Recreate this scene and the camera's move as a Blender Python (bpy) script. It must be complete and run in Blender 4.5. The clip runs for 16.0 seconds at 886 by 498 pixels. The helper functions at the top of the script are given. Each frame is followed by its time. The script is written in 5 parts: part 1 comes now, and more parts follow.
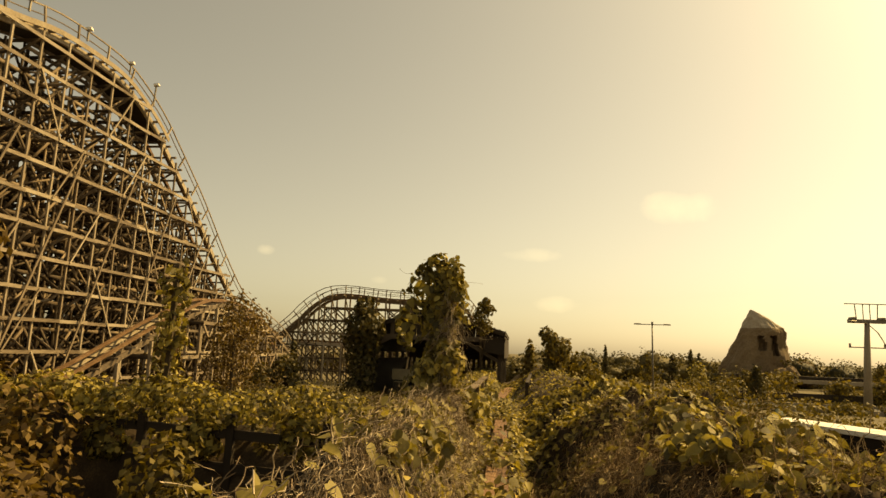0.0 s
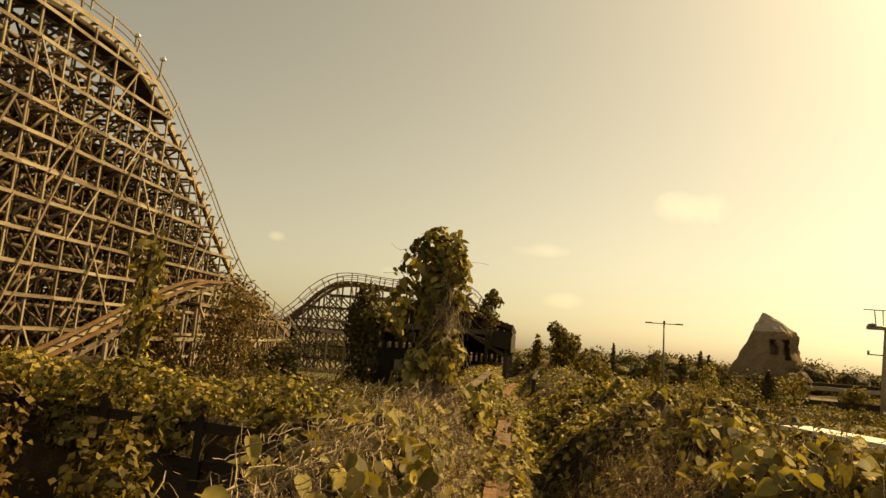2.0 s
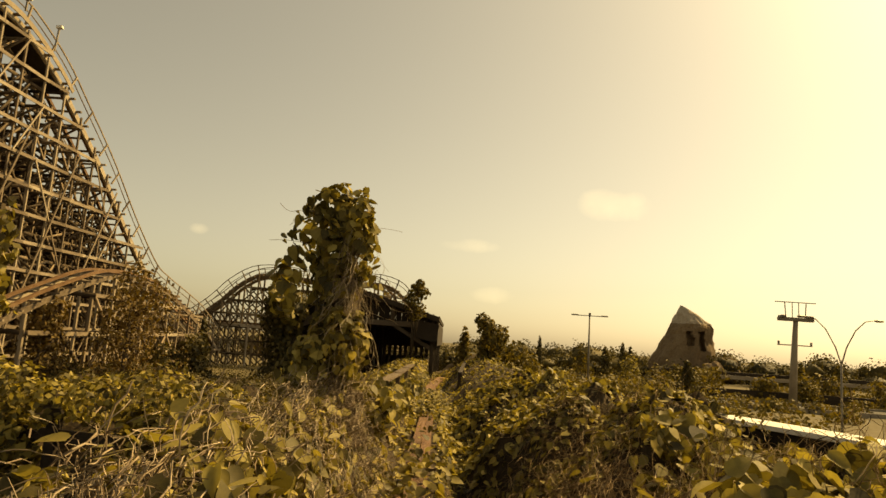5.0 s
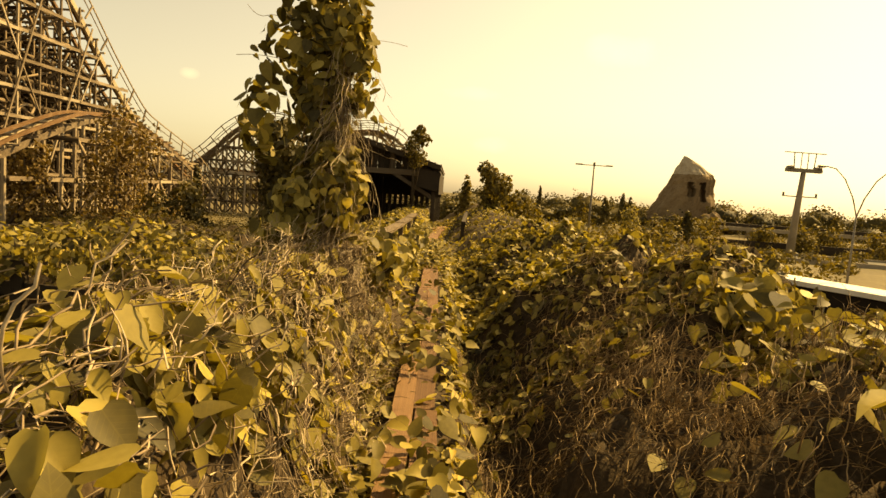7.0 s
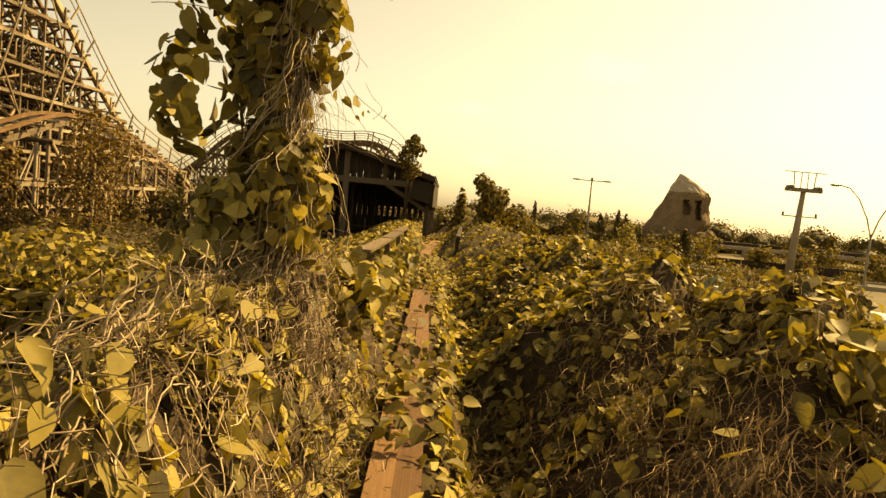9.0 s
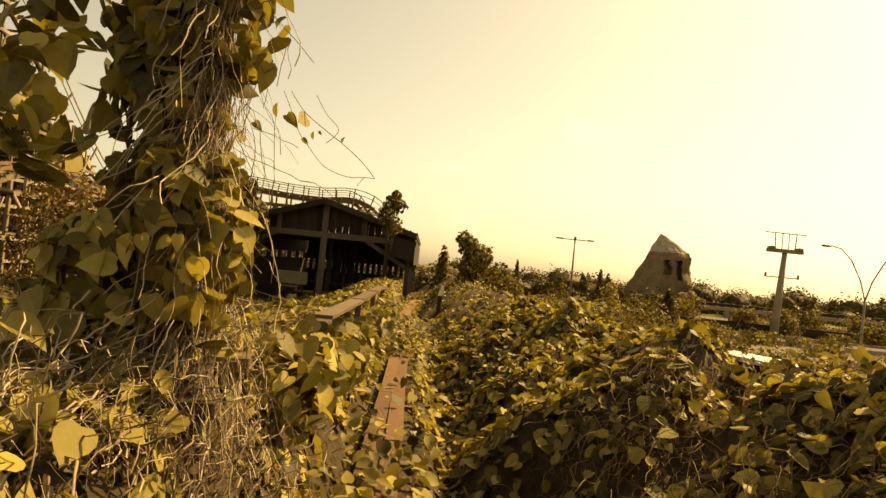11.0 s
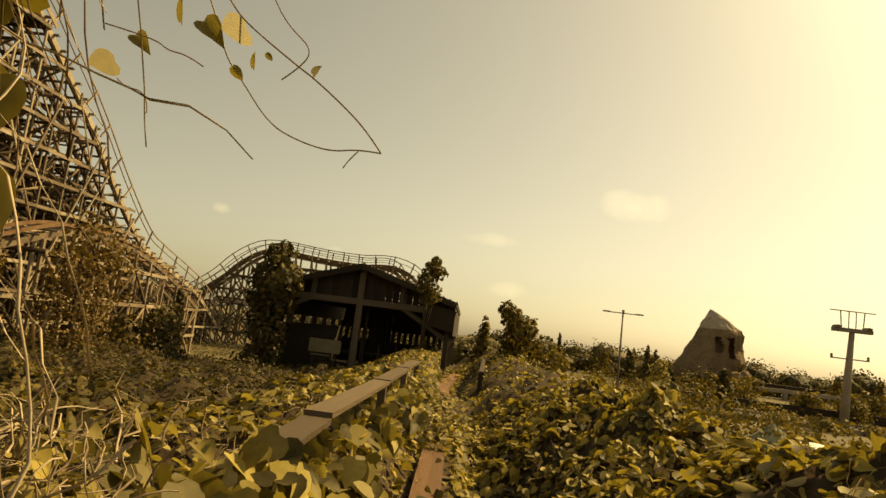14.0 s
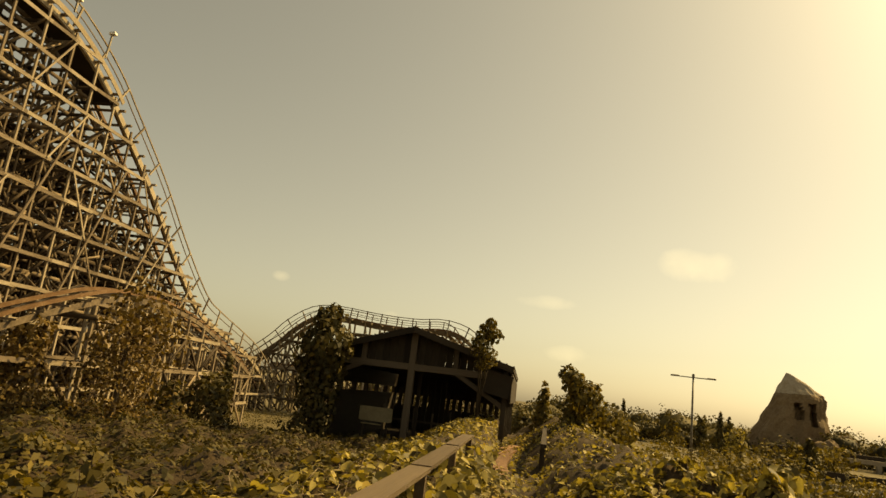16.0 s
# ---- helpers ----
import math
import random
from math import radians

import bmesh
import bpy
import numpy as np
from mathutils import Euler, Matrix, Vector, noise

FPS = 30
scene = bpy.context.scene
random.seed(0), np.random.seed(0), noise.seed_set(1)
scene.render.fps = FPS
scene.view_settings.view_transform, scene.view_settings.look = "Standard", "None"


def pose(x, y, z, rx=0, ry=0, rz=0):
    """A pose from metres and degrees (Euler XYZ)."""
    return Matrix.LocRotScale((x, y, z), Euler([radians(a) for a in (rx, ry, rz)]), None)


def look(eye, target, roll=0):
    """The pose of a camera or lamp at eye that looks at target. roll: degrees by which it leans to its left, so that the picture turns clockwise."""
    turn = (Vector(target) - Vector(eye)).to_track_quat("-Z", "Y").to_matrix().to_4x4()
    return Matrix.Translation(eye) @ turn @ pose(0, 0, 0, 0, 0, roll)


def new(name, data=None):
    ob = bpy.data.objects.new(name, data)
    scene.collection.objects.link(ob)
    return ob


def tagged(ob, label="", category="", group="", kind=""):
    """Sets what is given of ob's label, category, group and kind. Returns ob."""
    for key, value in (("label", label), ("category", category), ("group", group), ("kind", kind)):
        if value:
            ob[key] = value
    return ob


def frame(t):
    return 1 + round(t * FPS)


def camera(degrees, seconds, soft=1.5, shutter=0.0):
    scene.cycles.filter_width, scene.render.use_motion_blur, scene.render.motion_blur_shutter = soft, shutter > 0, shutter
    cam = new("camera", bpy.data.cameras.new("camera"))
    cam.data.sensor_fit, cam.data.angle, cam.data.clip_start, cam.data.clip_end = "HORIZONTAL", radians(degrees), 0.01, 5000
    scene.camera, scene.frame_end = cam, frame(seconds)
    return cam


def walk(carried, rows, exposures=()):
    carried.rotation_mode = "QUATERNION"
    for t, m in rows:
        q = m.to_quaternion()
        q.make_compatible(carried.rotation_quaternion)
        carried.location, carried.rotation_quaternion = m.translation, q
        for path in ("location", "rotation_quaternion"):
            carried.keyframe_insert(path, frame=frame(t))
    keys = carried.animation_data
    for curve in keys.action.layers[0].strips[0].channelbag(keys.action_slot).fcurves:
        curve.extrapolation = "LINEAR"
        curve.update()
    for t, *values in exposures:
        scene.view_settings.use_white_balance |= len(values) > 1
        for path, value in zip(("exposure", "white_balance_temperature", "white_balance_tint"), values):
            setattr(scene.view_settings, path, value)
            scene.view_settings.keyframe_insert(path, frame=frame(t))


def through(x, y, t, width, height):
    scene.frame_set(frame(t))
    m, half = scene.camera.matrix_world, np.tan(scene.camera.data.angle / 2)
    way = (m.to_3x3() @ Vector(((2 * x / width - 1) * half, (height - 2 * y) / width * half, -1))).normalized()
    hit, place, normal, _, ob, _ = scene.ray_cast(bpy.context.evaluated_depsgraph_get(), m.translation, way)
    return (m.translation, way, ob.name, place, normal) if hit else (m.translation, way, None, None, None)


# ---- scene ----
cam = camera(70.0, 16.0)
PATH = [
    (0, (0.114, -0.876, 1.562), (-0.126, 1.084, 1.879), 2.2),
    (0.5, (0.090, -0.395, 1.563), (-0.165, 1.563, 1.879), 2.5),
    (1, (0.087, -0.036, 1.552), (-0.180, 1.920, 1.872), 3.1),
    (1.5, (0.079, 0.248, 1.559), (-0.195, 2.204, 1.871), 3.7),
    (2, (0.077, 0.504, 1.554), (-0.193, 2.464, 1.845), 4.3),
    (2.5, (0.079, 0.755, 1.530), (-0.179, 2.715, 1.834), 4.6),
    (3, (0.105, 1.038, 1.544), (-0.138, 2.996, 1.874), 4.7),
    (3.5, (0.085, 1.351, 1.539), (-0.126, 3.309, 1.892), 4.9),
    (4, (0.076, 1.642, 1.541), (-0.092, 3.598, 1.920), 4.5),
    (4.5, (0.135, 1.781, 1.492), (0.021, 3.737, 1.892), 3.7),
    (5, (0.170, 1.966, 1.471), (0.122, 3.944, 1.761), 3.8),
    (7.5, (0.007, 3.497, 1.416), (-0.002, 5.485, 1.191), 4.2),
    (8, (0.013, 3.849, 1.407), (0.008, 5.835, 1.170), 4.8),
    (8.5, (-0.022, 4.195, 1.398), (-0.004, 6.184, 1.192), 5.5),
    (9, (0.005, 4.510, 1.397), (0.010, 6.505, 1.260), 5.2),
    (9.5, (0.047, 4.804, 1.411), (0.050, 6.803, 1.350), 5.7),
    (10, (0.040, 5.061, 1.396), (0.073, 7.061, 1.385), 6.2),
    (12.5, (0.015, 6.361, 1.382), (0.043, 8.356, 1.514), 4.7),
    (13, (0.036, 6.599, 1.397), (0.014, 8.592, 1.563), 4.1),
    (13.5, (0.046, 6.894, 1.389), (-0.013, 8.883, 1.594), 5.3),
    (14, (-0.030, 7.196, 1.392), (-0.134, 9.177, 1.650), 7.1),
    (14.5, (-0.030, 7.504, 1.391), (-0.212, 9.473, 1.688), 8.8),
    (15, (-0.034, 7.826, 1.422), (-0.258, 9.784, 1.764), 9.8),
    (15.5, (-0.050, 8.116, 1.432), (-0.308, 10.061, 1.819), 9.2),
    (16, (-0.055, 8.350, 1.429), (-0.350, 10.280, 1.864), 7.0),
]
EXPOSURES = [(0.0, .34, 14500, 3), (5.0, .28, 14500, 3), (7.5, .9, 19000, 5), (10.0, .82, 18500, 5), (12.5, .52, 14500, 4), (14.5, .22, 13900, 0), (16.0, .22, 13900, 0)]
walk(cam, [(t, look(eye, target, roll)) for t, eye, target, roll in PATH], EXPOSURES)

# ---- world and sun ----
SUN_AZ, SUN_EL = radians(51), radians(43)      # clockwise from +y, and above the horizon
sun_dir = Vector((math.sin(SUN_AZ) * math.cos(SUN_EL), math.cos(SUN_AZ) * math.cos(SUN_EL), math.sin(SUN_EL)))
world = bpy.data.worlds.new("sky")
scene.world = world
world.use_nodes = True
wn, wl = world.node_tree.nodes, world.node_tree.links
sky = wn.new("ShaderNodeTexSky")
sky.sky_type = 'NISHITA'
sky.sun_disc = False
sky.sun_elevation, sky.sun_rotation = SUN_EL, SUN_AZ
sky.dust_density, sky.air_density, sky.ozone_density = 1.8, 0.85, 0.4
bg = wn["Background"]
bg.inputs["Strength"].default_value = 0.102


def wnode(kind, op=None, **ins):
    n = wn.new(kind)
    if op:
        n.operation = op
    for k, v in ins.items():
        n.inputs[int(k[1:])].default_value = v
    return n


# thin clouds: soft ellipses broken up by noise, added to the sky
coord = wn.new("ShaderNodeTexCoord")
wnoise = wn.new("ShaderNodeTexNoise")
wnoise.inputs["Scale"].default_value = 22
wnoise.inputs["Detail"].default_value = 6
wl.new(coord.outputs["Generated"], wnoise.inputs["Vector"])
total = None
CLOUDS = [((0.232, 0.947, 0.221), 0.062, 0.024, 1.0), ((0.022, 0.988, 0.153), 0.05, 0.012, .8),
          ((0.056, 0.995, 0.077), 0.042, 0.014, .9), ((-0.383, 0.913, 0.142), 0.016, 0.009, .8),
          ((-0.218, 0.970, 0.106), 0.016, 0.007, .4)]
for d, wide, high, power in CLOUDS:
    d = Vector(d).normalized()
    side = d.cross(Vector((0, 0, 1))).normalized()
    up = side.cross(d)
    acc = None
    for axis, size in ((side, wide), (up, high)):
        dot = wnode("ShaderNodeVectorMath", 'DOT_PRODUCT', i1=tuple(axis))
        wl.new(coord.outputs["Generated"], dot.inputs[0])
        div = wnode("ShaderNodeMath", 'DIVIDE', i1=size)
        wl.new(dot.outputs["Value"], div.inputs[0])
        sq = wnode("ShaderNodeMath", 'POWER', i1=2.0)
        ab = wnode("ShaderNodeMath", 'ABSOLUTE')
        wl.new(div.outputs[0], ab.inputs[0])
        wl.new(ab.outputs[0], sq.inputs[0])
        if acc is None:
            acc = sq
        else:
            add = wnode("ShaderNodeMath", 'ADD')
            wl.new(acc.outputs[0], add.inputs[0])
            wl.new(sq.outputs[0], add.inputs[1])
            acc = add
    away = wnode("ShaderNodeMath", 'MULTIPLY', i1=0.75)
    wl.new(acc.outputs[0], away.inputs[0])
    jag = wnode("ShaderNodeMath", 'MULTIPLY_ADD', i1=1.7, i2=-0.1)
    wl.new(wnoise.outputs["Fac"], jag.inputs[0])
    sub = wnode("ShaderNodeMath", 'SUBTRACT')
    wl.new(jag.outputs[0], sub.inputs[0])
    wl.new(away.outputs[0], sub.inputs[1])
    front = wnode("ShaderNodeVectorMath", 'DOT_PRODUCT', i1=tuple(d))
    wl.new(coord.outputs["Generated"], front.inputs[0])
    isfront = wnode("ShaderNodeMath", 'GREATER_THAN', i1=0.5)
    wl.new(front.outputs["Value"], isfront.inputs[0])
    keep = wnode("ShaderNodeMath", 'MULTIPLY')
    keep.use_clamp = True
    wl.new(sub.outputs[0], keep.inputs[0])
    wl.new(isfront.outputs[0], keep.inputs[1])
    amt = wnode("ShaderNodeMath", 'MULTIPLY', i1=power)
    wl.new(keep.outputs[0], amt.inputs[0])
    if total is None:
        total = amt
    else:
        mx = wnode("ShaderNodeMath", 'MAXIMUM')
        wl.new(total.outputs[0], mx.inputs[0])
        wl.new(amt.outputs[0], mx.inputs[1])
        total = mx
cmix = wn.new("ShaderNodeMixRGB")
cmix.inputs["Color2"].default_value = (13.0, 12.4, 11.0, 1)
cfac = wnode("ShaderNodeMath", 'MULTIPLY', i1=0.22)
wl.new(total.outputs[0], cfac.inputs[0])
wl.new(cfac.outputs[0], cmix.inputs["Fac"])
haze = wn.new("ShaderNodeHueSaturation")
haze.inputs["Saturation"].default_value = 0.5
wl.new(sky.outputs["Color"], haze.inputs["Color"])
wl.new(haze.outputs["Color"], cmix.inputs["Color1"])
wl.new(cmix.outputs["Color"], bg.inputs["Color"])

sun = new("sun", bpy.data.lights.new("sun", "SUN"))
sun.data.energy, sun.data.angle, sun.data.color = 5.0, radians(0.6), (1, .82, .54)
sun.matrix_world = look(sun_dir * 200, (0, 0, 0))


# ---- materials ----
def material(name, stops, scale=4.0, fine=30.0, rough=.8, bump=.4, by="", stretch=(1, 1, 1), through=0.0, metal=0.0, spec=.3, veins=False):
    """A surface whose colour runs through stops by noise at two scales; by: 'island' or 'object' adds a change from piece to piece."""
    m = bpy.data.materials.new(name)
    m.use_nodes = True
    n, l = m.node_tree.nodes, m.node_tree.links
    b = n["Principled BSDF"]
    b.inputs["Roughness"].default_value = rough
    b.inputs["Metallic"].default_value = metal
    b.inputs["Specular IOR Level"].default_value = spec
    tc = n.new("ShaderNodeTexCoord")
    mp = n.new("ShaderNodeMapping")
    mp.inputs["Scale"].default_value = stretch
    geo = n.new("ShaderNodeNewGeometry")
    l.new((geo.outputs["Position"] if by != "object" else tc.outputs["Object"]), mp.inputs["Vector"])
    n1, n2 = n.new("ShaderNodeTexNoise"), n.new("ShaderNodeTexNoise")
    n1.inputs["Scale"].default_value, n2.inputs["Scale"].default_value = scale, fine
    n1.inputs["Detail"].default_value, n2.inputs["Detail"].default_value = 5, 6
    for x in (n1, n2):
        l.new(mp.outputs["Vector"], x.inputs["Vector"])
    mix = n.new("ShaderNodeMath")
    mix.operation = 'MULTIPLY_ADD'
    mix.inputs[1].default_value = .45
    half = n.new("ShaderNodeMath")
    half.operation = 'MULTIPLY'
    half.inputs[1].default_value = .55
    l.new(n1.outputs["Fac"], half.inputs[0])
    l.new(n2.outputs["Fac"], mix.inputs[0])
    l.new(half.outputs[0], mix.inputs[2])
    value = mix.outputs[0]
    if by:
        if by == "island":
            rnd = geo.outputs["Random Per Island"]
        else:
            rnd = n.new("ShaderNodeObjectInfo").outputs["Random"]
        w = n.new("ShaderNodeMath")
        w.operation = 'MULTIPLY_ADD'
        w.inputs[1].default_value = .75 if by == "island" else .35
        cut = n.new("ShaderNodeMath")
        cut.operation = 'MULTIPLY_ADD'
        cut.inputs[1].default_value, cut.inputs[2].default_value = (.5, -.1) if by == "island" else (.8, -.05)
        l.new(value, cut.inputs[0])
        l.new(rnd, w.inputs[0])
        l.new(cut.outputs[0], w.inputs[2])
        value = w.outputs[0]
    ramp = n.new("ShaderNodeValToRGB")
    e = ramp.color_ramp.elements
    while len(e) < len(stops):
        e.new(.5)
    for el, (at, col) in zip(e, stops):
        el.position, el.color = at, (*col, 1)
    l.new(value, ramp.inputs["Fac"])
    l.new(ramp.outputs["Color"], b.inputs["Base Color"])
    if bump:
        bp = n.new("ShaderNodeBump")
        bp.inputs["Strength"].default_value = bump
        bp.inputs["Distance"].default_value = .02
        l.new(n2.outputs["Fac"], bp.inputs["Height"])
        l.new(bp.outputs["Normal"], b.inputs["Normal"])
    if veins:
        tcu = n.new("ShaderNodeTexCoord")
        sep = n.new("ShaderNodeSeparateXYZ")
        l.new(tcu.outputs["UV"], sep.inputs[0])

        def num(op, a, b=0.0, c=0.0):
            k = n.new("ShaderNodeMath")
            k.operation = op
            for slot, val in enumerate((a, b, c)):
                if isinstance(val, (int, float)):
                    k.inputs[slot].default_value = val
                else:
                    l.new(val, k.inputs[slot])
            return k.outputs[0]

        off = num('ABSOLUTE', num('SUBTRACT', sep.outputs[0], .5))
        rib = num('LESS_THAN', off, .016)
        wave = num('ABSOLUTE', num('SINE', num('MULTIPLY', num('SUBTRACT', sep.outputs[1], num('MULTIPLY', off, .75)), 21.0)))
        line = num('MAXIMUM', num('LESS_THAN', wave, .16), rib)
        vm = n.new("ShaderNodeMixRGB")
        vm.blend_type = 'MIX'
        vm.inputs["Color2"].default_value = (.36, .29, .085, 1)
        l.new(num('MULTIPLY', line, .09), vm.inputs["Fac"])
        l.new(ramp.outputs["Color"], vm.inputs["Color1"])
        l.new(vm.outputs["Color"], b.inputs["Base Color"])
        vb = n.new("ShaderNodeBump")
        vb.inputs["Strength"].default_value = .015
        vb.inputs["Distance"].default_value = .01
        l.new(wave, vb.inputs["Height"])
        l.new(vb.outputs["Normal"], b.inputs["Normal"])
    if through:
        tr = n.new("ShaderNodeBsdfTranslucent")
        sat = n.new("ShaderNodeMixRGB")
        sat.blend_type = 'MULTIPLY'
        sat.inputs["Fac"].default_value = 1
        sat.inputs["Color2"].default_value = (1.2, 1.18, .75, 1)
        l.new(ramp.outputs["Color"], sat.inputs["Color1"])
        l.new(sat.outputs["Color"], tr.inputs["Color"])
        ms = n.new("ShaderNodeMixShader")
        ms.inputs["Fac"].default_value = through
        l.new(b.outputs[0], ms.inputs[1])
        l.new(tr.outputs[0], ms.inputs[2])
        l.new(ms.outputs[0], n["Material Output"].inputs["Surface"])
    return m


LEAF = material("vine_leaf", [(.12, (.04, .032, .013)), (.4, (.13, .104, .034)), (.68, (.31, .246, .076)), (.88, (.48, .38, .12)), (1.0, (.58, .37, .08))], 1.2, 40, .6, .25, "island", through=.3, spec=.28, veins=True)
# LEAF_FAR and LEAF_DARK are lightened to put distance haze into the colour.
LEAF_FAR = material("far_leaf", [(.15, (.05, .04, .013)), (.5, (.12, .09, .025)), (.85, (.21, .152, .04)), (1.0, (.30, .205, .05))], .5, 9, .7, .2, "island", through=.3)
# Naturally dark foliage, and also kudzu darkened in colour where shade lies.
LEAF_DARK = material("dark_and_shaded_leaf", [(.2, (.035, .03, .011)), (.6, (.08, .062, .02)), (1.0, (.15, .11, .032))], .6, 9, .7, .2, "island", through=.22)
DRY = material("dry_leaf", [(.2, (.07, .04, .015)), (.6, (.15, .095, .03)), (1.0, (.24, .16, .06))], .7, 12, .8, .2, "island", through=.25)
STRAW = material("dry_stem", [(.15, (.10, .065, .042)), (.5, (.28, .205, .135)), (1.0, (.54, .44, .32))], 2, 30, .7, .2, "island")
BARK = material("bark", [(.2, (.04, .028, .018)), (.6, (.09, .065, .04)), (1, (.15, .11, .07))], 3, 40, .9, .6, stretch=(1, 1, .3))
DEADSTEM = material("dead_brown_stem", [(.15, (.08, .05, .028)), (.5, (.25, .165, .09)), (1.0, (.5, .37, .23))], 2, 30, .8, .2, "island")
# Litter, its colour kept very dark to paint shade in the leaf gaps.
SOIL = material("shaded_undergrowth_litter", [(.3, (.022, .014, .008)), (.55, (.055, .036, .02)), (.75, (.12, .08, .043))], 1.5, 26, .95, .8)
EARTH = material("ground_earth", [(.3, (.06, .05, .025)), (.5, (.12, .095, .05)), (.7, (.17, .14, .07))], .12, 2.5, .95, .6)
PLANK = material("plank_wood", [(.25, (.09, .045, .025)), (.5, (.19, .098, .053)), (.75, (.29, .165, .09))], 3, 26, .75, .6, "object", (9, .7, 9))
GREYWOOD = material("weathered_wood", [(.25, (.045, .028, .016)), (.5, (.11, .074, .045)), (.8, (.21, .15, .095))], 3, 26, .8, .6, "object", (8, .8, 8))
TIMBER = material("coaster_timber", [(.2, (.055, .037, .023)), (.45, (.20, .15, .105)), (.8, (.46, .385, .29))], 1.2, 9, .75, .3, "object")
# The same timber as TIMBER, coloured darker to paint in the trestle's inner shade.
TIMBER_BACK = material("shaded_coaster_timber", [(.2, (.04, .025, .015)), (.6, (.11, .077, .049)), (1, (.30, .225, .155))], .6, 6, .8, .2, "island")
RUST = material("rusty_rail", [(.2, (.07, .034, .017)), (.5, (.15, .08, .04)), (.8, (.30, .20, .12))], 2, 18, .7, .4)
HILLWOOD = material("far_hill_timber", [(.2, (.05, .032, .018)), (.5, (.14, .10, .06)), (.8, (.28, .21, .13))], 1, 9, .8, .3, "object")
HILLBRACE = material("far_hill_bracing", [(.2, (.05, .032, .018)), (.6, (.12, .085, .05)), (1, (.24, .18, .11))], .6, 6, .8, .2, "island")
FASCIA = material("pale_side_board", [(.2, (.14, .10, .066)), (.5, (.30, .24, .17)), (.8, (.44, .37, .28))], .8, 9, .8, .3)
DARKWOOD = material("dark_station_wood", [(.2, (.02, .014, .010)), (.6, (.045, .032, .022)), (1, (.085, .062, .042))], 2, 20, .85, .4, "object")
BEAMWOOD = material("station_beam_wood", [(.2, (.06, .045, .032)), (.6, (.12, .09, .064)), (1, (.2, .155, .11))], 2, 20, .85, .4, "object")
ROOFING = material("station_roofing", [(.2, (.03, .022, .016)), (.6, (.06, .044, .03)), (1, (.11, .08, .055))], .8, 12, .85, .4)
CONCRETE = material("aged_concrete", [(.25, (.19, .15, .11)), (.5, (.29, .24, .18)), (.75, (.40, .35, .27))], .7, 14, .85, .4)
WHITE = material("white_roof_coating", [(.25, (.62, .60, .54)), (.5, (.78, .76, .70)), (.75, (.84, .83, .79))], .5, 9, .7, .2)
STEEL = material("dull_steel", [(.3, (.13, .11, .09)), (.7, (.26, .23, .19))], 3, 20, .5, .1, metal=.5)
ROCK = material("painted_rock", [(.25, (.10, .064, .036)), (.5, (.18, .12, .068)), (.75, (.28, .20, .12))], .25, 3.0, .9, .9)
SNOW = material("faded_white_paint", [(.25, (.24, .185, .13)), (.5, (.38, .31, .23)), (.8, (.52, .45, .35))], .4, 4, .85, .5)
NEAR_BLACK = material("near_black_wall", [(.3, (.012, .009, .007)), (.7, (.03, .022, .016))], 1, 6, .95, .2)
TEAL = material("teal_canvas", [(.3, (.05, .075, .06)), (.7, (.09, .12, .095))], 1, 9, .8, .2)
ASPHALT = material("old_asphalt", [(.3, (.045, .042, .038)), (.6, (.07, .065, .055)), (.9, (.11, .10, .085))], .2, 9, .9, .5)
CREAM = material("cream_sign_paint", [(.3, (.20, .155, .09)), (.7, (.32, .26, .16))], 2, 12, .7, .1)


# ---- mesh helpers ----
rng = np.random.default_rng(7)


def as_object(name, me, mat, parent=None, label=""):
    me.materials.append(mat)
    ob = new(name, me)
    if parent is not None:
        ob.parent = parent
    if label:
        ob["label"] = label
    return ob


def part(name, bm, mat, parent=None, label=""):
    me = bpy.data.meshes.new(name)
    bm.to_mesh(me)
    bm.free()
    return as_object(name, me, mat, parent, label)


def quick_mesh(name, verts, quads):
    """A mesh from arrays of points and of four-cornered faces."""
    me = bpy.data.meshes.new(name)
    nv, nf = len(verts), len(quads)
    me.vertices.add(nv)
    me.vertices.foreach_set("co", np.asarray(verts, dtype=np.float32).ravel())
    me.loops.add(nf * 4)
    me.loops.foreach_set("vertex_index", np.asarray(quads, dtype=np.int32).ravel())
    me.polygons.add(nf)
    me.polygons.foreach_set("loop_start", np.arange(0, nf * 4, 4, dtype=np.int32))
    me.update(calc_edges=True)
    return me


def empty(name, x, y, z, label="", category="", group="", kind=""):
    ob = new(name)
    ob.location = (x, y, z)
    ob.empty_display_size = .2
    return tagged(ob, label, category, group, kind)


def bevel_box(bevel):
    bm = bmesh.new()
    bmesh.ops.create_cube(bm, size=1)
    if bevel:
        bmesh.ops.bevel(bm, geom=bm.edges[:], offset=bevel, segments=1, affect='EDGES')
    return bm


UNIT = {}


def unit(mat, bevel=0.0):
    """One shared box mesh for each material."""
    key = (mat.name, bevel)
    if key not in UNIT:
        me = bpy.data.meshes.new("beam")
        bm = bevel_box(bevel)
        bm.to_mesh(me)
        bm.free()
        me.materials.append(mat)
        UNIT[key] = me
    return UNIT[key]


def beam_matrix(p, q, w, h, up=(0, 0, 1)):
    p, q = Vector(p), Vector(q)
    d = q - p
    y = d.normalized()
    x = y.cross(Vector(up))
    if x.length < 1e-3:
        x = Vector((1, 0, 0))
    x.normalize()
    z = x.cross(y)
    m = Matrix((x * w, y * d.length, z * h)).transposed().to_4x4()
    m.translation = (p + q) / 2
    return m


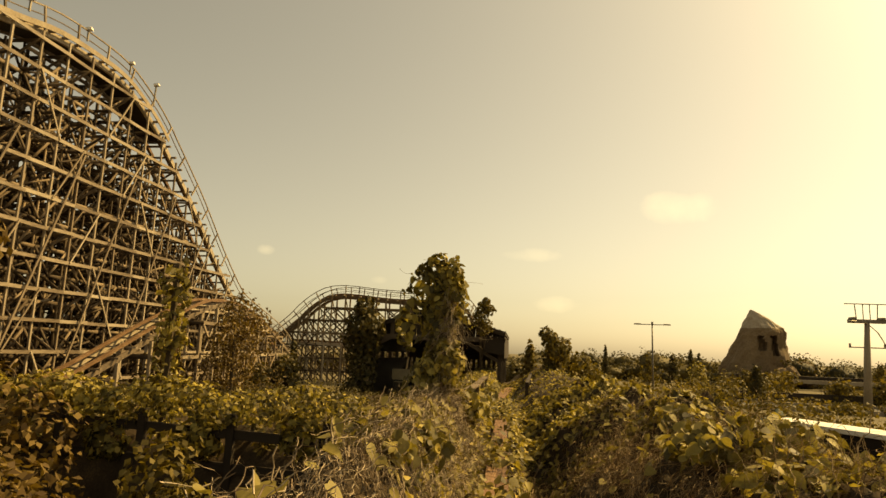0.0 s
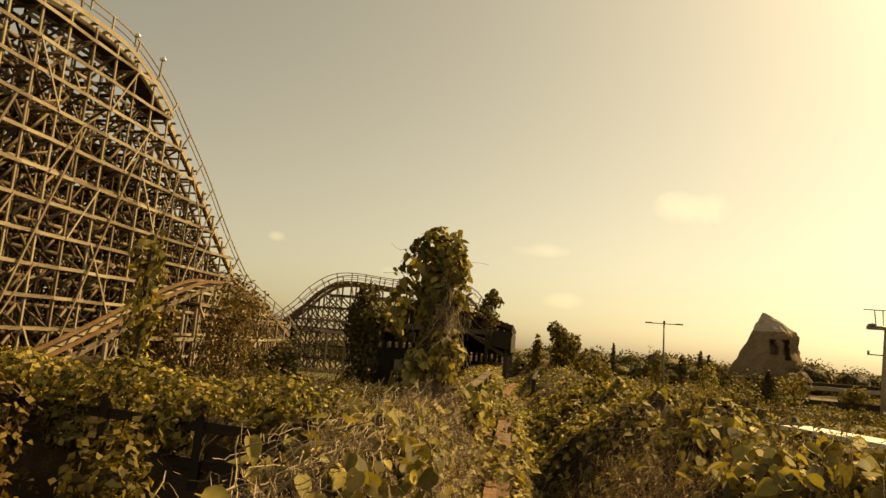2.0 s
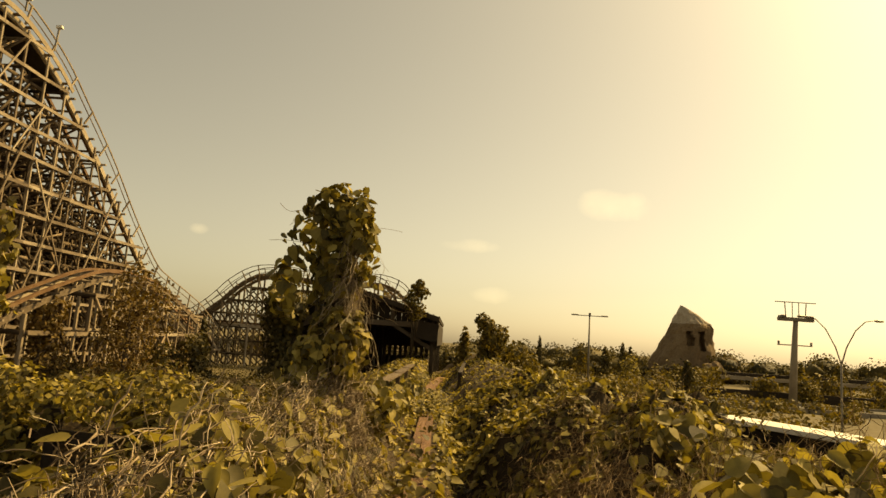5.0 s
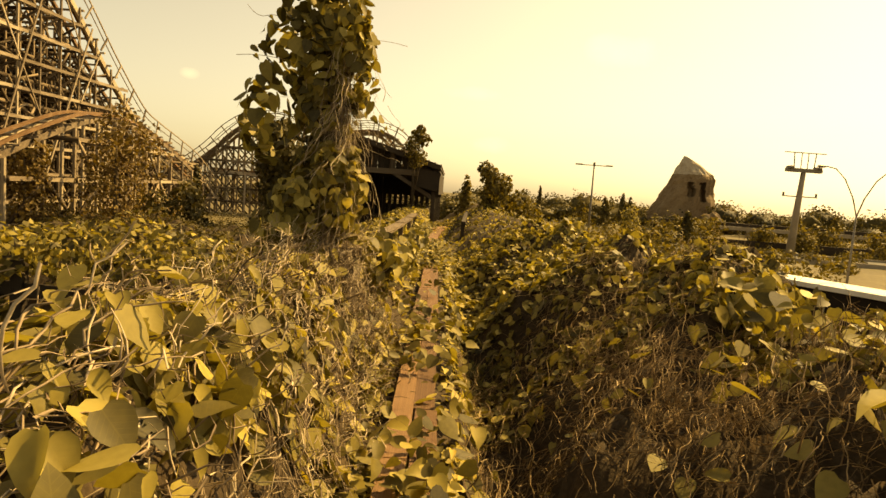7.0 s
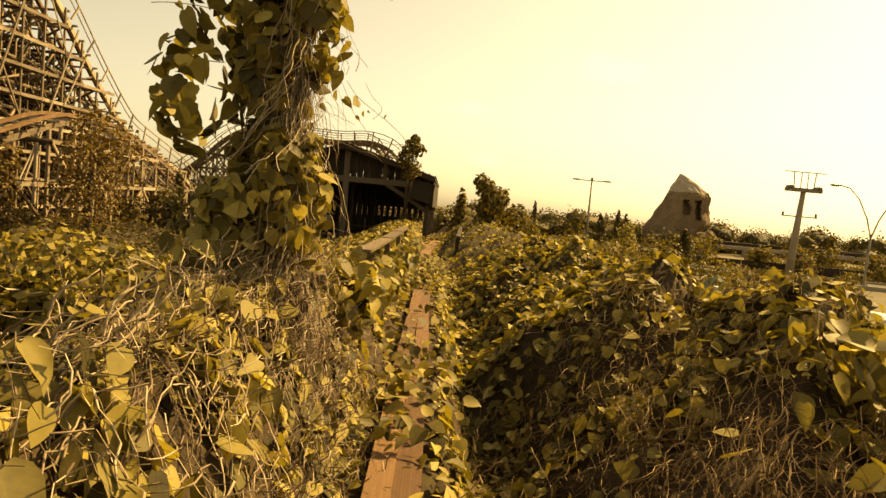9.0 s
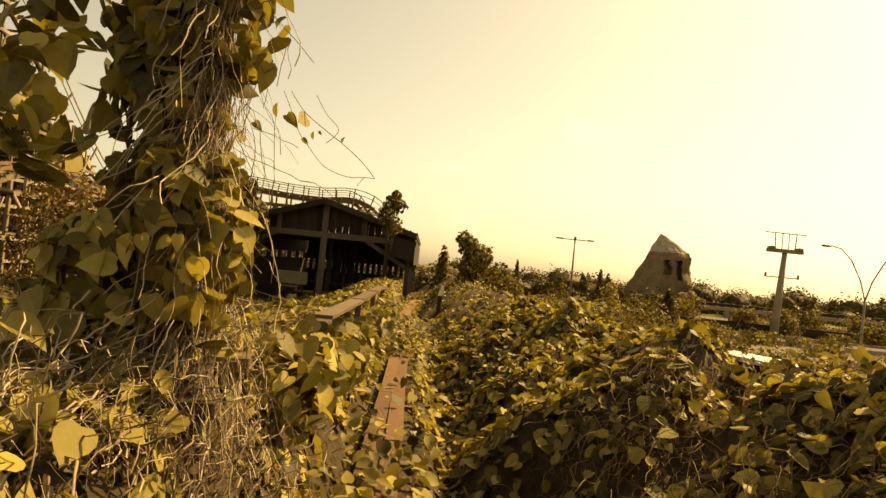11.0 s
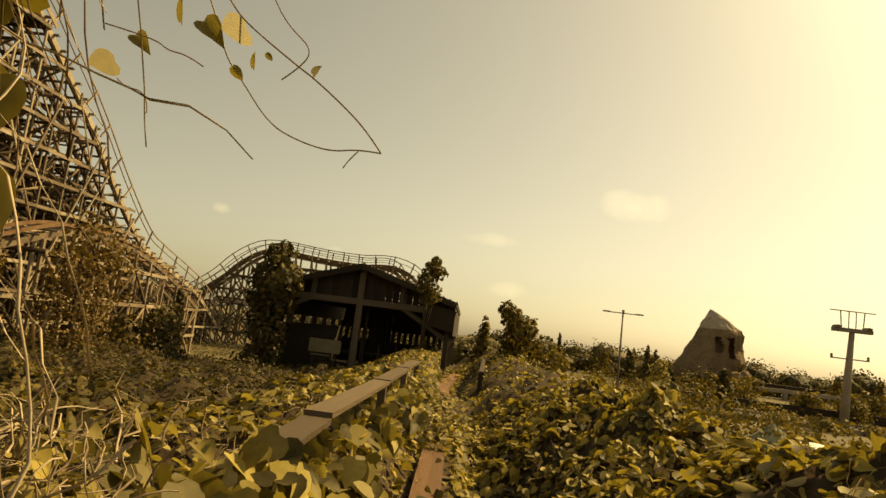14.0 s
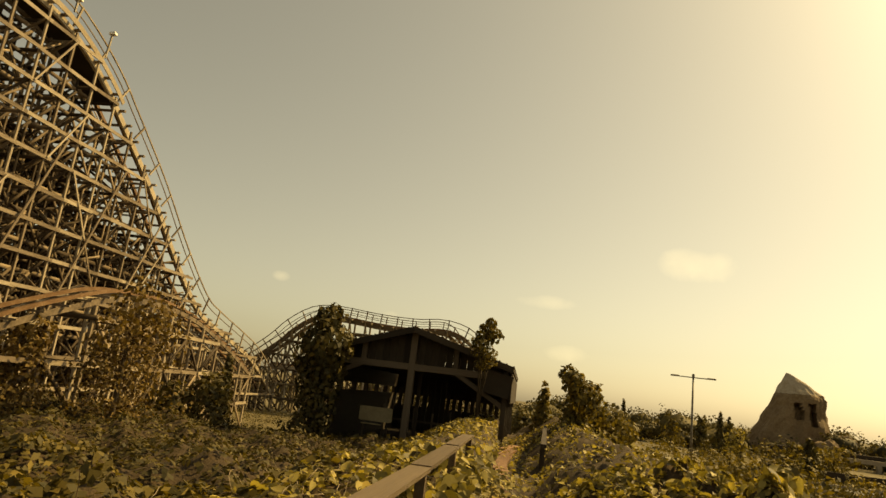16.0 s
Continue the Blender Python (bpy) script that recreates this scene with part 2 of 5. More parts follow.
def beam(name, p, q, w, h, mat, parent, label="", bevel=0.0, up=(0, 0, 1)):
    """A straight timber from p to q, in the parent's axes moved to the world."""
    ob = new(name, unit(mat, bevel))
    m = beam_matrix(p, q, w, h, up)
    if parent is not None:
        ob.parent = parent
        base = Vector((0, 0, 0))
        o = parent
        while o is not None:
            base += o.location
            o = o.parent
        m.translation -= base
    ob.matrix_basis = m
    if label:
        ob["label"] = label
    return ob


BOXV = np.array([[-.5, -.5, -.5], [.5, -.5, -.5], [.5, .5, -.5], [-.5, .5, -.5], [-.5, -.5, .5], [.5, -.5, .5], [.5, .5, .5], [-.5, .5, .5]])
BOXQ = np.array([[0, 3, 2, 1], [4, 5, 6, 7], [0, 1, 5, 4], [1, 2, 6, 5], [2, 3, 7, 6], [3, 0, 4, 7]])


def many_beams(name, list_, mat, parent, kind="stuff"):
    """Many timbers (p, q, w, h) in one mesh, placed in the world."""
    vs = []
    for p, q, w, h in list_:
        m = np.array(beam_matrix(p, q, w, h))
        vs.append(BOXV @ m[:3, :3].T + m[:3, 3])
    v = np.concatenate(vs)
    f = (BOXQ[None] + (np.arange(len(list_)) * 8)[:, None, None]).reshape(-1, 4)
    if parent is not None:
        v = v - np.array(parent.location)
    ob = as_object(name, quick_mesh(name, v, f), mat, parent)
    return tagged(ob, kind=kind)


# half outline of a leaf: across, along, lift
HALF = [(.24, -.07, .04), (.44, .08, .08), (.50, .32, .10), (.43, .56, .07), (.25, .82, .02)]
MID = [(0, 0, 0), (0, .30, -.03), (0, .62, -.04), (0, 1.10, -.12)]
LEAFV = np.array(MID + HALF + [(-a, b, c) for a, b, c in HALF])
LEAFQ = np.array([[0, 4, 5, 1], [1, 5, 6, 2], [2, 6, 7, 8], [2, 8, 3, 13], [0, 1, 10, 9], [1, 2, 11, 10], [2, 13, 12, 11]])
BLADEV = np.array([[0, 0, 0], [.42, .45, .10], [0, 1, -.08], [-.42, .45, .10]])
BLADEQ = np.array([[0, 1, 2, 3]])


def leaf_arrays(pts, normals, sizes, near=True, seed=1, droop=.35):
    """Leaves at pts that face along normals, each turned at random."""
    r = np.random.default_rng(seed)
    tv, tq = (LEAFV, LEAFQ) if near else (BLADEV, BLADEQ)
    n = normals / np.linalg.norm(normals, axis=1, keepdims=True)
    d = r.normal(size=n.shape)
    d[:, 2] -= droop * 2
    d -= n * (d * n).sum(1, keepdims=True)
    d /= np.linalg.norm(d, axis=1, keepdims=True)
    x = np.cross(d, n)
    curl = r.uniform(-.6, 2.2, (len(pts), 1, 1))
    wide = r.uniform(.64, 1.02, (len(pts), 1, 1))
    t = tv[None]
    v = (t[..., 0:1] * wide * x[:, None] + (t[..., 1:2] - .4) * d[:, None] + t[..., 2:3] * curl * n[:, None]) * sizes[:, None, None] + pts[:, None]
    q = tq[None] + (np.arange(len(pts)) * len(tv))[:, None, None]
    return v.reshape(-1, 3), q.reshape(-1, 4)


def leaf_uv(me, n):
    """Across and along each leaf, for its veins; and smooth shading."""
    me.polygons.foreach_set("use_smooth", np.ones(n * len(LEAFQ), dtype=bool))
    uv = np.tile(LEAFV[LEAFQ.ravel()][:, :2] * np.array([1.0, 1.0]) + np.array([.5, 0]), (n, 1))
    me.uv_layers.new(name="leaf").data.foreach_set("uv", uv.astype(np.float32).ravel())


def leaves(name, pts, normals, sizes, mat, parent=None, near=True, seed=1, droop=.35):
    v, q = leaf_arrays(pts, normals, sizes, near, seed, droop)
    if parent is not None:
        v = v - np.array(parent.location)
    me = quick_mesh(name, v, q)
    if near:
        leaf_uv(me, len(pts))
    ob = as_object(name, me, mat, parent)
    return tagged(ob, kind="stuff")


def strands(name, starts, steps, count, radius, mat, parent=None, seed=3, sag=0.0, wander=.35):
    """Thin wandering stems: from starts along steps, count points each; three-sided."""
    r = np.random.default_rng(seed)
    n = len(starts)
    pts = np.zeros((n, count, 3))
    p, d = starts.copy(), steps.copy()
    ln = np.linalg.norm(d, axis=1, keepdims=True)
    for i in range(count):
        pts[:, i] = p
        d = d + r.normal(size=d.shape) * ln * wander
        d[:, 2] -= sag * ln[:, 0]
        d *= ln / np.linalg.norm(d, axis=1, keepdims=True)
        p = p + d
    rad = radius if np.ndim(radius) else np.full(n, radius)
    a = np.array([[1, 0, -.5], [-.5, .87, -.3], [-.5, -.87, .8]])
    v = pts[:, :, None, :] + a[None, None] * rad[:, None, None, None]
    v = v.reshape(-1, 3)
    base = (np.arange(n) * count * 3)[:, None, None, None]
    seg = (np.arange(count - 1) * 3)[None, :, None, None]
    q = np.array([[0, 1, 4, 3], [1, 2, 5, 4], [2, 0, 3, 5]])[None, None] + base + seg
    if parent is not None:
        v = v - np.array(parent.location)
    ob = as_object(name, quick_mesh(name, v, q.reshape(-1, 4)), mat, parent)
    return tagged(ob, kind="stuff")


def lumps(x, y, s=1.0):
    """Smooth unevenness, about -1 to 1."""
    return (np.sin(x * 1.3 * s + 1.7) * np.cos(y * 1.1 * s + .4) + .6 * np.sin(x * 2.9 * s - y * 2.3 * s) + .4 * np.sin(x * 5.3 * s + y * 4.7 * s + 2)) / 2


def ramp_(x, a, b):
    t = np.clip((x - a) / (b - a), 0, 1)
    return t * t * (3 - 2 * t)


def plank_x(y):
    return -.10 - .018 * (np.asarray(y) - 6)


def deck(y):
    """Height of the boardwalk, which falls a little."""
    return -.010 * (float(y) - 8)


GROUND_Z = -2.6


def overgrowth(x, y):
    """Height of the vine cover over the walkway and the land beside it."""
    x, y = np.asarray(x, float), np.asarray(y, float)
    u = x - plank_x(y)
    past = ramp_(y, 8.8, 10.5)
    # bank over the left handrail, low beyond the leafy post
    crest_l = (1.02 - .45 * past) + .12 * lumps(x * .7, y * 1.2)
    left = crest_l * ramp_(-u, .20, .72) * (1 - ramp_(-u, 1.0 + .12 * np.sin(y * 1.7) + .7 * past, 1.6 + 1.4 * past))
    far_left = (-.5 + .7 * ramp_(y, 9, 12.5) - .85 * ramp_(y, 13.5, 22)) * ramp_(-u, 1.6, 3.0) + (.42 * lumps(x * .4, y * .4) + .36 * lumps(x * 1.1, y * .9)) * ramp_(-u, 2, 4)
    hollow_l = -1.6 * ramp_(-u, 1.0, 1.6) * (1 - ramp_(y + .137 * u, 9.3, 10.2))
    sink_l = -2.4 * ramp_(-u, 22, 30) - 1.6 * ramp_(y, 30, 44) * ramp_(-u, 1.5, 4)
    crest_r = .88 + .08 * ramp_(y, 7.5, 9.5) - .18 * np.exp(-(y - 7.7) ** 2) - .2 * ramp_(y, 11, 16) + .26 * lumps(x, y * .9) + .2 * lumps(x * 2, y * 2)
    crest_r = crest_r + .18 * np.exp(-((y - 4.9) / 1.6) ** 2) * (1 - ramp_(u, 2.0, 3.2))
    edge = u + (.16 * np.sin(y * 1.25 + .6) + .12 * np.sin(y * 2.9 + 1.9 + .8 * x)) * ramp_(u, .2, .8)
    right = -(.28 + .2 * (1 - ramp_(y, 9, 10.5))) * ramp_(u, .24, .6) * (1 - ramp_(edge, .7, 1.3)) * (1 - .6 * ramp_(y, 15, 18)) + crest_r * ramp_(edge, .5, 2.4) + .15 * lumps(x * 3.1 + 3, y * 2.7) * ramp_(u, .45, .8)
    fall_r = -(1.0 + crest_r + 1.55) * ramp_(u, 3.3 - .7 * ramp_(y, 8, 11), 5.6 - .6 * ramp_(y, 8, 11))
    near_deck = 1 - ramp_(np.abs(u), .3, .55)
    return -.06 + (.075 - .010 * (y - 8)) * near_deck + left + far_left + hollow_l + sink_l + right + fall_r + .05 * lumps(x * 3, y * 3)


def cover_points(n, x0, x1, y0, y1, seed, depth, spread=.5):
    """Random points on the vine cover with outward normals, down to depth under its surface."""
    r = np.random.default_rng(seed)
    x, y = r.uniform(x0, x1, n), r.uniform(y0, y1, n)
    z = overgrowth(x, y)
    e = .08
    gx, gy = (overgrowth(x + e, y) - z) / e, (overgrowth(x, y + e) - z) / e
    steep = np.sqrt(1 + gx * gx + gy * gy)
    nrm = np.stack([-gx / steep, -gy / steep, 1 / steep], 1) + r.normal(size=(n, 3)) * spread
    nrm[:, 2] = np.abs(nrm[:, 2]) + .22
    z = np.maximum(z - depth * r.uniform(0, 1, n) ** 1.5, GROUND_Z + r.uniform(.15, .5, n))
    return np.stack([x, y, z], 1), nrm


# ---- ground and overgrowth ----
def sheet(name, xs, ys, zf, mat, **tags):
    gx, gy = np.meshgrid(xs, ys)
    v = np.stack([gx.ravel(), gy.ravel(), zf(gx, gy).ravel()], 1)
    w = len(xs)
    i = (np.arange(len(ys) - 1)[:, None] * w + np.arange(w - 1)[None]).ravel()
    q = np.stack([i, i + 1, i + w + 1, i + w], 1)
    me = quick_mesh(name, v, q)
    me.polygons.foreach_set("use_smooth", np.ones(len(q), dtype=bool))
    return tagged(as_object(name, me, mat), **tags)


far = np.concatenate([-np.geomspace(3000, 60, 12), np.linspace(-55, 55, 56), np.geomspace(60, 3000, 12)])
far_y = np.concatenate([-np.geomspace(1500, 30, 8), np.linspace(-25, 110, 60), np.geomspace(120, 4000, 12)])
sheet("ground", far, far_y, lambda x, y: GROUND_Z + .12 * lumps(x * .2, y * .2), EARTH,
      label="dry brownish earth and rough grass reaching the horizon", category="ground", kind="structure")
# Added sheet just below the leaves, dark like the shaded inside of the vines.
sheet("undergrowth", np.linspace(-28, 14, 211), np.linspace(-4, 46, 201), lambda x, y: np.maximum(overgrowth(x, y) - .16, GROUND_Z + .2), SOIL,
      label="tangled litter and soil under the vines, coloured dark for shade", category="undergrowth", kind="stuff")


def rough_floor(x, y):
    z = overgrowth(x, y) - .13
    jag = .05 * np.sin(x * 23 + 3 * np.sin(y * 7)) * np.sin(y * 19 + 2 * np.sin(x * 11)) + .03 * np.sin(x * 51 + y * 37) + .03 * np.sin(y * 61 - x * 43)
    return z + jag * ramp_(np.abs(x - plank_x(y)), .25, .5) - .12 * (1 - ramp_(np.abs(x - plank_x(y)), .18, .3))


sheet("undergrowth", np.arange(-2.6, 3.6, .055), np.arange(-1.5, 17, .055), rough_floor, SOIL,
      label="jagged litter and roots beside the boardwalk, coloured dark for shade", category="undergrowth", kind="stuff")


def clear_of_plank(p, half=.23, keep=.06, seed=0):
    """Thins the leaves that would lie over the plank."""
    r = np.random.default_rng(seed)
    u = np.abs(p[:, 0] - plank_x(p[:, 1]))
    return (u > half + r.normal(size=len(p)) * .05) | (r.uniform(size=len(p)) < keep)


# dry, sparse patches where bare stems show through
def bare(x, y):
    a = np.exp(-((x + .75) / .55) ** 2 - ((y - 2.2) / .9) ** 2) + np.exp(-((x + .85) / .5) ** 2 - ((y - 5.9) / .8) ** 2)
    u = x - plank_x(y)
    hollow = ramp_(u, .22, .42) * (1 - ramp_(u, 1.6, 2.2)) * (1 - .75 * ramp_(y, 7.5, 9.5)) * (1 - ramp_(y, 14.5, 17))
    return np.clip(a * .2 + (.3 + .38 * (1 - ramp_(y, 9, 10.5))) * hollow + .28 * (lumps(x * 2.2, y * 2.2) > .2) + .5 * (lumps(x * 3.9 + 1, y * 3.4) > .22) * (u > -2.4) + .3 * (u < -2.2) * (lumps(x * 1.1, y * .9) < -.05) + .75 * ramp_(-u, 1.2, 1.6) * (1 - ramp_(y + .137 * u, 9.6, 10.2)) * (y > 2) + .3 * (u < -.3) * (u > -2.0) * (y < 9) + .3 * ramp_(u, .5, .8) * (1 - ramp_(u, 1.9, 2.3)) * (y < 8), 0, .95)


def thin(p, n, seed):
    r = np.random.default_rng(seed)
    y = p[:, 1]
    over = (y < 6.8) * .9 + (np.abs(y - 8.6) < .7) * .35 + (y > 15.2) * .85
    ok = (clear_of_plank(p, seed=seed) | (r.uniform(size=len(p)) < over)) & (r.uniform(size=len(p)) > bare(p[:, 0], p[:, 1]))
    ok &= (np.hypot(p[:, 0] + .74, (p[:, 1] - 8.0) * .8) > .30) | (r.uniform(size=len(p)) < .12)      # worn away round the sawn timbers
    return p[ok], n[ok]


for name, n, x0, x1, y0, y1, depth, smin, smax, seed in (
        ("kudzu_leaves", 23000, -2.6, 3.3, .4, 9.0, .32, .075, .14, 11),
        ("kudzu_leaves", 20000, -2.6, 4.0, 9.0, 20.0, .25, .085, .15, 12),
        ("kudzu_leaves", 2800, -1.1, -.33, .8, 9.0, .2, .07, .13, 14),
        ("kudzu_leaves", 1500, .1, .8, 1.5, 15.0, .12, .07, .14, 15),
        ("kudzu_leaves", 6500, .7, 3.3, 8.2, 16.0, .22, .07, .14, 16),
        ("kudzu_leaves", 6000, .25, 2.4, 1.5, 12.0, .3, .07, .13, 8),
        ("kudzu_leaves", 5000, .25, 3.0, 11.0, 19.0, .3, .07, .13, 9),
        ("kudzu_leaves", 2200, -2.6, 3.3, -2.6, .4, .25, .07, .14, 13)):
    p, nr = cover_points(n, x0, x1, y0, y1, seed, depth)
    p, nr = thin(p, nr, seed)
    if y0 < .4:      # nothing stands in the walker's way
        ok = np.abs(p[:, 0] - .08) > .45
        p, nr = p[ok], nr[ok]
    s = .045 + (smax - .045) * np.random.default_rng(seed).uniform(0, 1, len(p)) ** 1.5
    tagged(leaves(name, p, nr, s, LEAF, seed=seed), "broad olive and yellowing kudzu leaves heaped over the walkway", "vines", kind="stuff")
for n, y0, y1, seed in ((330, 1.0, 6.7, 17), (90, 7.9, 9.3, 18), (50, 9.3, 10.5, 7), (420, 15.3, 22.0, 19), (25, 10.5, 15.3, 20)):
    r = np.random.default_rng(seed)
    y = r.uniform(y0, y1, n)
    p = np.stack([plank_x(y) + r.normal(size=n) * .17, y, -.010 * (y - 8) + r.uniform(.02, .17, n)], 1)
    tagged(leaves("kudzu_leaves", p, np.array([0, -.35, 1]) + r.normal(size=(n, 3)) * .4, r.uniform(.05, .12, n), LEAF, seed=seed),
           "kudzu leaves creeping across the worn planks", "vines", kind="stuff")
# The left fields take LEAF_DARK: their shade is put into the leaf colour.
for name, n, x0, x1, y0, y1, mat, seed in (
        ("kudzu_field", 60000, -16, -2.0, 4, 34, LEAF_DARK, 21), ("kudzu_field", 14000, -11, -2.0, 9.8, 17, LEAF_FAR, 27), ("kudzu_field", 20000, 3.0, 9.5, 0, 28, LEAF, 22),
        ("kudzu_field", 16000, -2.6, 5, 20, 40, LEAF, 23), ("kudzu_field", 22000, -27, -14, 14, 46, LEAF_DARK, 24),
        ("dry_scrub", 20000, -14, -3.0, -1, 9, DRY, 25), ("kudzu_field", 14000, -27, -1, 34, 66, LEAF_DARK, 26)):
    p, nr = cover_points(n, x0, x1, y0, y1, seed, .3)
    p, nr = thin(p, nr, seed)
    s = .06 + .13 * np.random.default_rng(seed).uniform(0, 1, len(p)) ** 1.4
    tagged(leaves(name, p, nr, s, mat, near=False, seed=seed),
           "brownish dry scrub in the low ground" if mat is DRY else "kudzu spreading over the low ground", "vines", kind="stuff")

# bare stems: thick dry mats and thin runners
for n, x0, x1, y0, y1, ln, rad, seed, above in ((800, -1.6, -.35, .6, 8.5, .045, .0024, 31, .03), (1500, .2, 1.6, 4, 9.8, .055, .0030, 32, .03), (700, .3, 2.0, 1, 10, .045, .0024, 38, .14),
                                                (420, -2.3, -.3, 8.5, 16, .06, .0028, 33, .03), (420, .8, 3, 1, 16, .06, .0026, 34, .03), (800, -1.0, -.35, 1.0, 4.6, .04, .003, 35, .03), (1000, -1.1, -.3, 4.0, 9.0, .045, .0030, 39, .02), (900, -1.2, -.45, 7.2, 8.7, .035, .0024, 50, .06), (1300, 1.0, 2.6, 2.5, 10, .04, .0024, 40, .09), (700, -1.5, -.4, 5.0, 6.9, .04, .0026, 36, .03)):
    p, nr = cover_points(n, x0, x1, y0, y1, seed, .12)
    p[:, 2] += above
    r = np.random.default_rng(seed)
    d = np.cross(nr, r.normal(size=nr.shape))
    d = d / np.linalg.norm(d, axis=1, keepdims=True) * ln
    tagged(strands("dry_stems", p, d, 9, r.uniform(.5, 1.3, n) * rad, DEADSTEM if x0 > 0 else STRAW, seed=seed, sag=.12, wander=.5),
           "dry vine stems in a tangled mat", "stems", kind="stuff")

# long stems hanging down the flank of the left bank
for n, x0, x1, y0, y1, seed in ((260, -1.0, -.42, 1.2, 4.2, 36), (160, -1.0, -.42, 4.6, 7.2, 37)):
    p, nr = cover_points(n, x0, x1, y0, y1, seed, .05)
    p[:, 2] += .06
    r = np.random.default_rng(seed)
    d = np.stack([r.uniform(.005, .03, n), r.normal(size=n) * .012, np.full(n, -.035)], 1)
    tagged(strands("hanging_straw", p, d, 10, r.uniform(.0012, .0028, n), STRAW, seed=seed, sag=.05, wander=.16),
           "straw-coloured dry stems hanging down the bank", "stems", kind="stuff")
# thick heaps of large leaves on the crest of the left bank
for n, balls, smin, smax, seed in (
        (620, [(-.9, 4.9, .87, .26, .5, .2), (-.88, 5.5, .76, .28, .4, .2), (-.95, 6.0, .78, .26, .4, .2), (-.75, 5.0, .7, .22, .4, .2), (-.7, 5.8, .6, .2, .4, .2)], .06, .14, 44),
        (760, [(-.60, 8.8, .72, .22, .32, .27), (-.63, 9.2, .78, .2, .25, .2), (-1.2, 8.9, .8, .4, .5, .2), (-1.15, 8.3, .68, .2, .25, .2), (-1.3, 8.5, .75, .3, .35, .2)], .06, .13, 47),
        (150, [(-.8, 3.3, .88, .3, .4, .16), (-.6, 4.0, .85, .25, .4, .18)], .05, .11, 45),
        (750, [(2.0, 4.0, .72, .4, .6, .15), (1.75, 4.9, .85, .4, .5, .18), (2.2, 5.0, .85, .4, .6, .18), (2.6, 5.6, .85, .5, .5, .2), (2.2, 7.5, .82, .4, .8, .18)], .08, .15, 46)):
    r = np.random.default_rng(seed)
    c = np.array(balls)
    k = r.integers(0, len(c), n)
    d = r.normal(size=(n, 3))
    d /= np.linalg.norm(d, axis=1, keepdims=True)
    p_ = c[k, :3] + d * c[k, 3:6] * r.uniform(.5, 1, n)[:, None]
    d_ = d * .6 + np.array([.2, -.3, .5]) + r.normal(size=d.shape) * .65
    tagged(leaves("kudzu_leaves", p_, d_, r.uniform(smin, smax, n), LEAF, seed=seed, droop=.8), "large overlapping yellow-green kudzu leaves on the bank", "vines", kind="stuff")

# vines climbing to the handrail from both sides
rr = random.Random(48)
c = [(-.74 + rr.choice((-.24, .22)) + rr.uniform(-.05, .05), 9.5 + .42 * i, .66 + rr.uniform(-.1, .06), .17, .3, .14) for i in range(18)]
r = np.random.default_rng(48)
k = r.integers(0, len(c), 900)
d = r.normal(size=(900, 3))
d /= np.linalg.norm(d, axis=1, keepdims=True)
c = np.array(c)
tagged(leaves("kudzu_leaves", c[k, :3] + d * c[k, 3:6], d * .5 + np.array([.1, -.4, .6]) + r.normal(size=d.shape) * .5, r.uniform(.06, .13, 900), LEAF, seed=48, droop=.6),
       "kudzu leaves climbing up to the handrail", "vines", kind="stuff")
# upright brown stalks on the flank of the opposite bank
n = 700
p, nr = cover_points(n, 1.0, 2.8, 2.2, 8.5, 49, .05)
r = np.random.default_rng(49)
tagged(strands("dry_stalks", p, np.stack([r.normal(size=n) * .014, r.normal(size=n) * .014, r.uniform(.012, .036, n)], 1), 10, r.uniform(.001, .0024, n), DEADSTEM, seed=49, sag=-.02, wander=.22),
       "upright brown dry stalks on the bank", "stems", kind="stuff")

# the leaves nearest to the walker, one by one
vine = empty("kudzu_vine", -.6, 4, .5, "kudzu vine with large yellow-green leaves along the walkway", "vine")
LEAFMESH = []
for k in range(6):
    v, q = leaf_arrays(np.zeros((1, 3)), np.array([[0, 0, 1.0]]), np.array([1.0]), True, 50 + k, 0)
    me = quick_mesh("leaf", v, q)
    leaf_uv(me, 1)
    me.materials.append(LEAF)
    LEAFMESH.append(me)
rr = random.Random(5)
p, nr = cover_points(1200, -1.6, 2.4, 1.2, 9.5, 41, 0)
count = 0
for i in range(len(p)):
    u = p[i, 0] - float(plank_x(p[i, 1]))
    if count >= 290 or -.45 < u < .75:
        continue
    ob = new("leaf", LEAFMESH[count % 6])
    ob.parent = vine
    q = Vector(nr[i] + np.array([0, -.35, 0])).to_track_quat("Z", "Y")
    s = rr.uniform(.07, .125)
    ob.matrix_basis = Matrix.LocRotScale(Vector(p[i]) - vine.location + Vector((0, 0, rr.uniform(.02, .12))), q, (s, s, s))
    count += 1


# ---- walkway: planks, handrail, timber ends ----
walkway = empty("walkway", 0, 0, 0, "narrow boardwalk of reddish worn planks, half covered by vines", "walkway", kind="structure")
r = random.Random(3)
for row, (off, wide, top) in enumerate(((-.074, .138, 0.0), (.074, .143, -.006), (-.30, .20, -.11))):
    y = -3.0 + row * .9
    while y < 23.5:
        ln = r.uniform(2.6, 3.8)
        a, b = y, min(y + ln, 24)
        beam("plank", (float(plank_x(a)) + off + r.uniform(-.012, .012), a + .002, top - .02 + deck(a) + r.uniform(-.006, .004)),
             (float(plank_x(b)) + off + r.uniform(-.012, .012), b - .002, top - .02 + deck(b) + r.uniform(-.006, .004)), wide, .04, PLANK if row < 2 else GREYWOOD, walkway, bevel=.015)
        y += ln
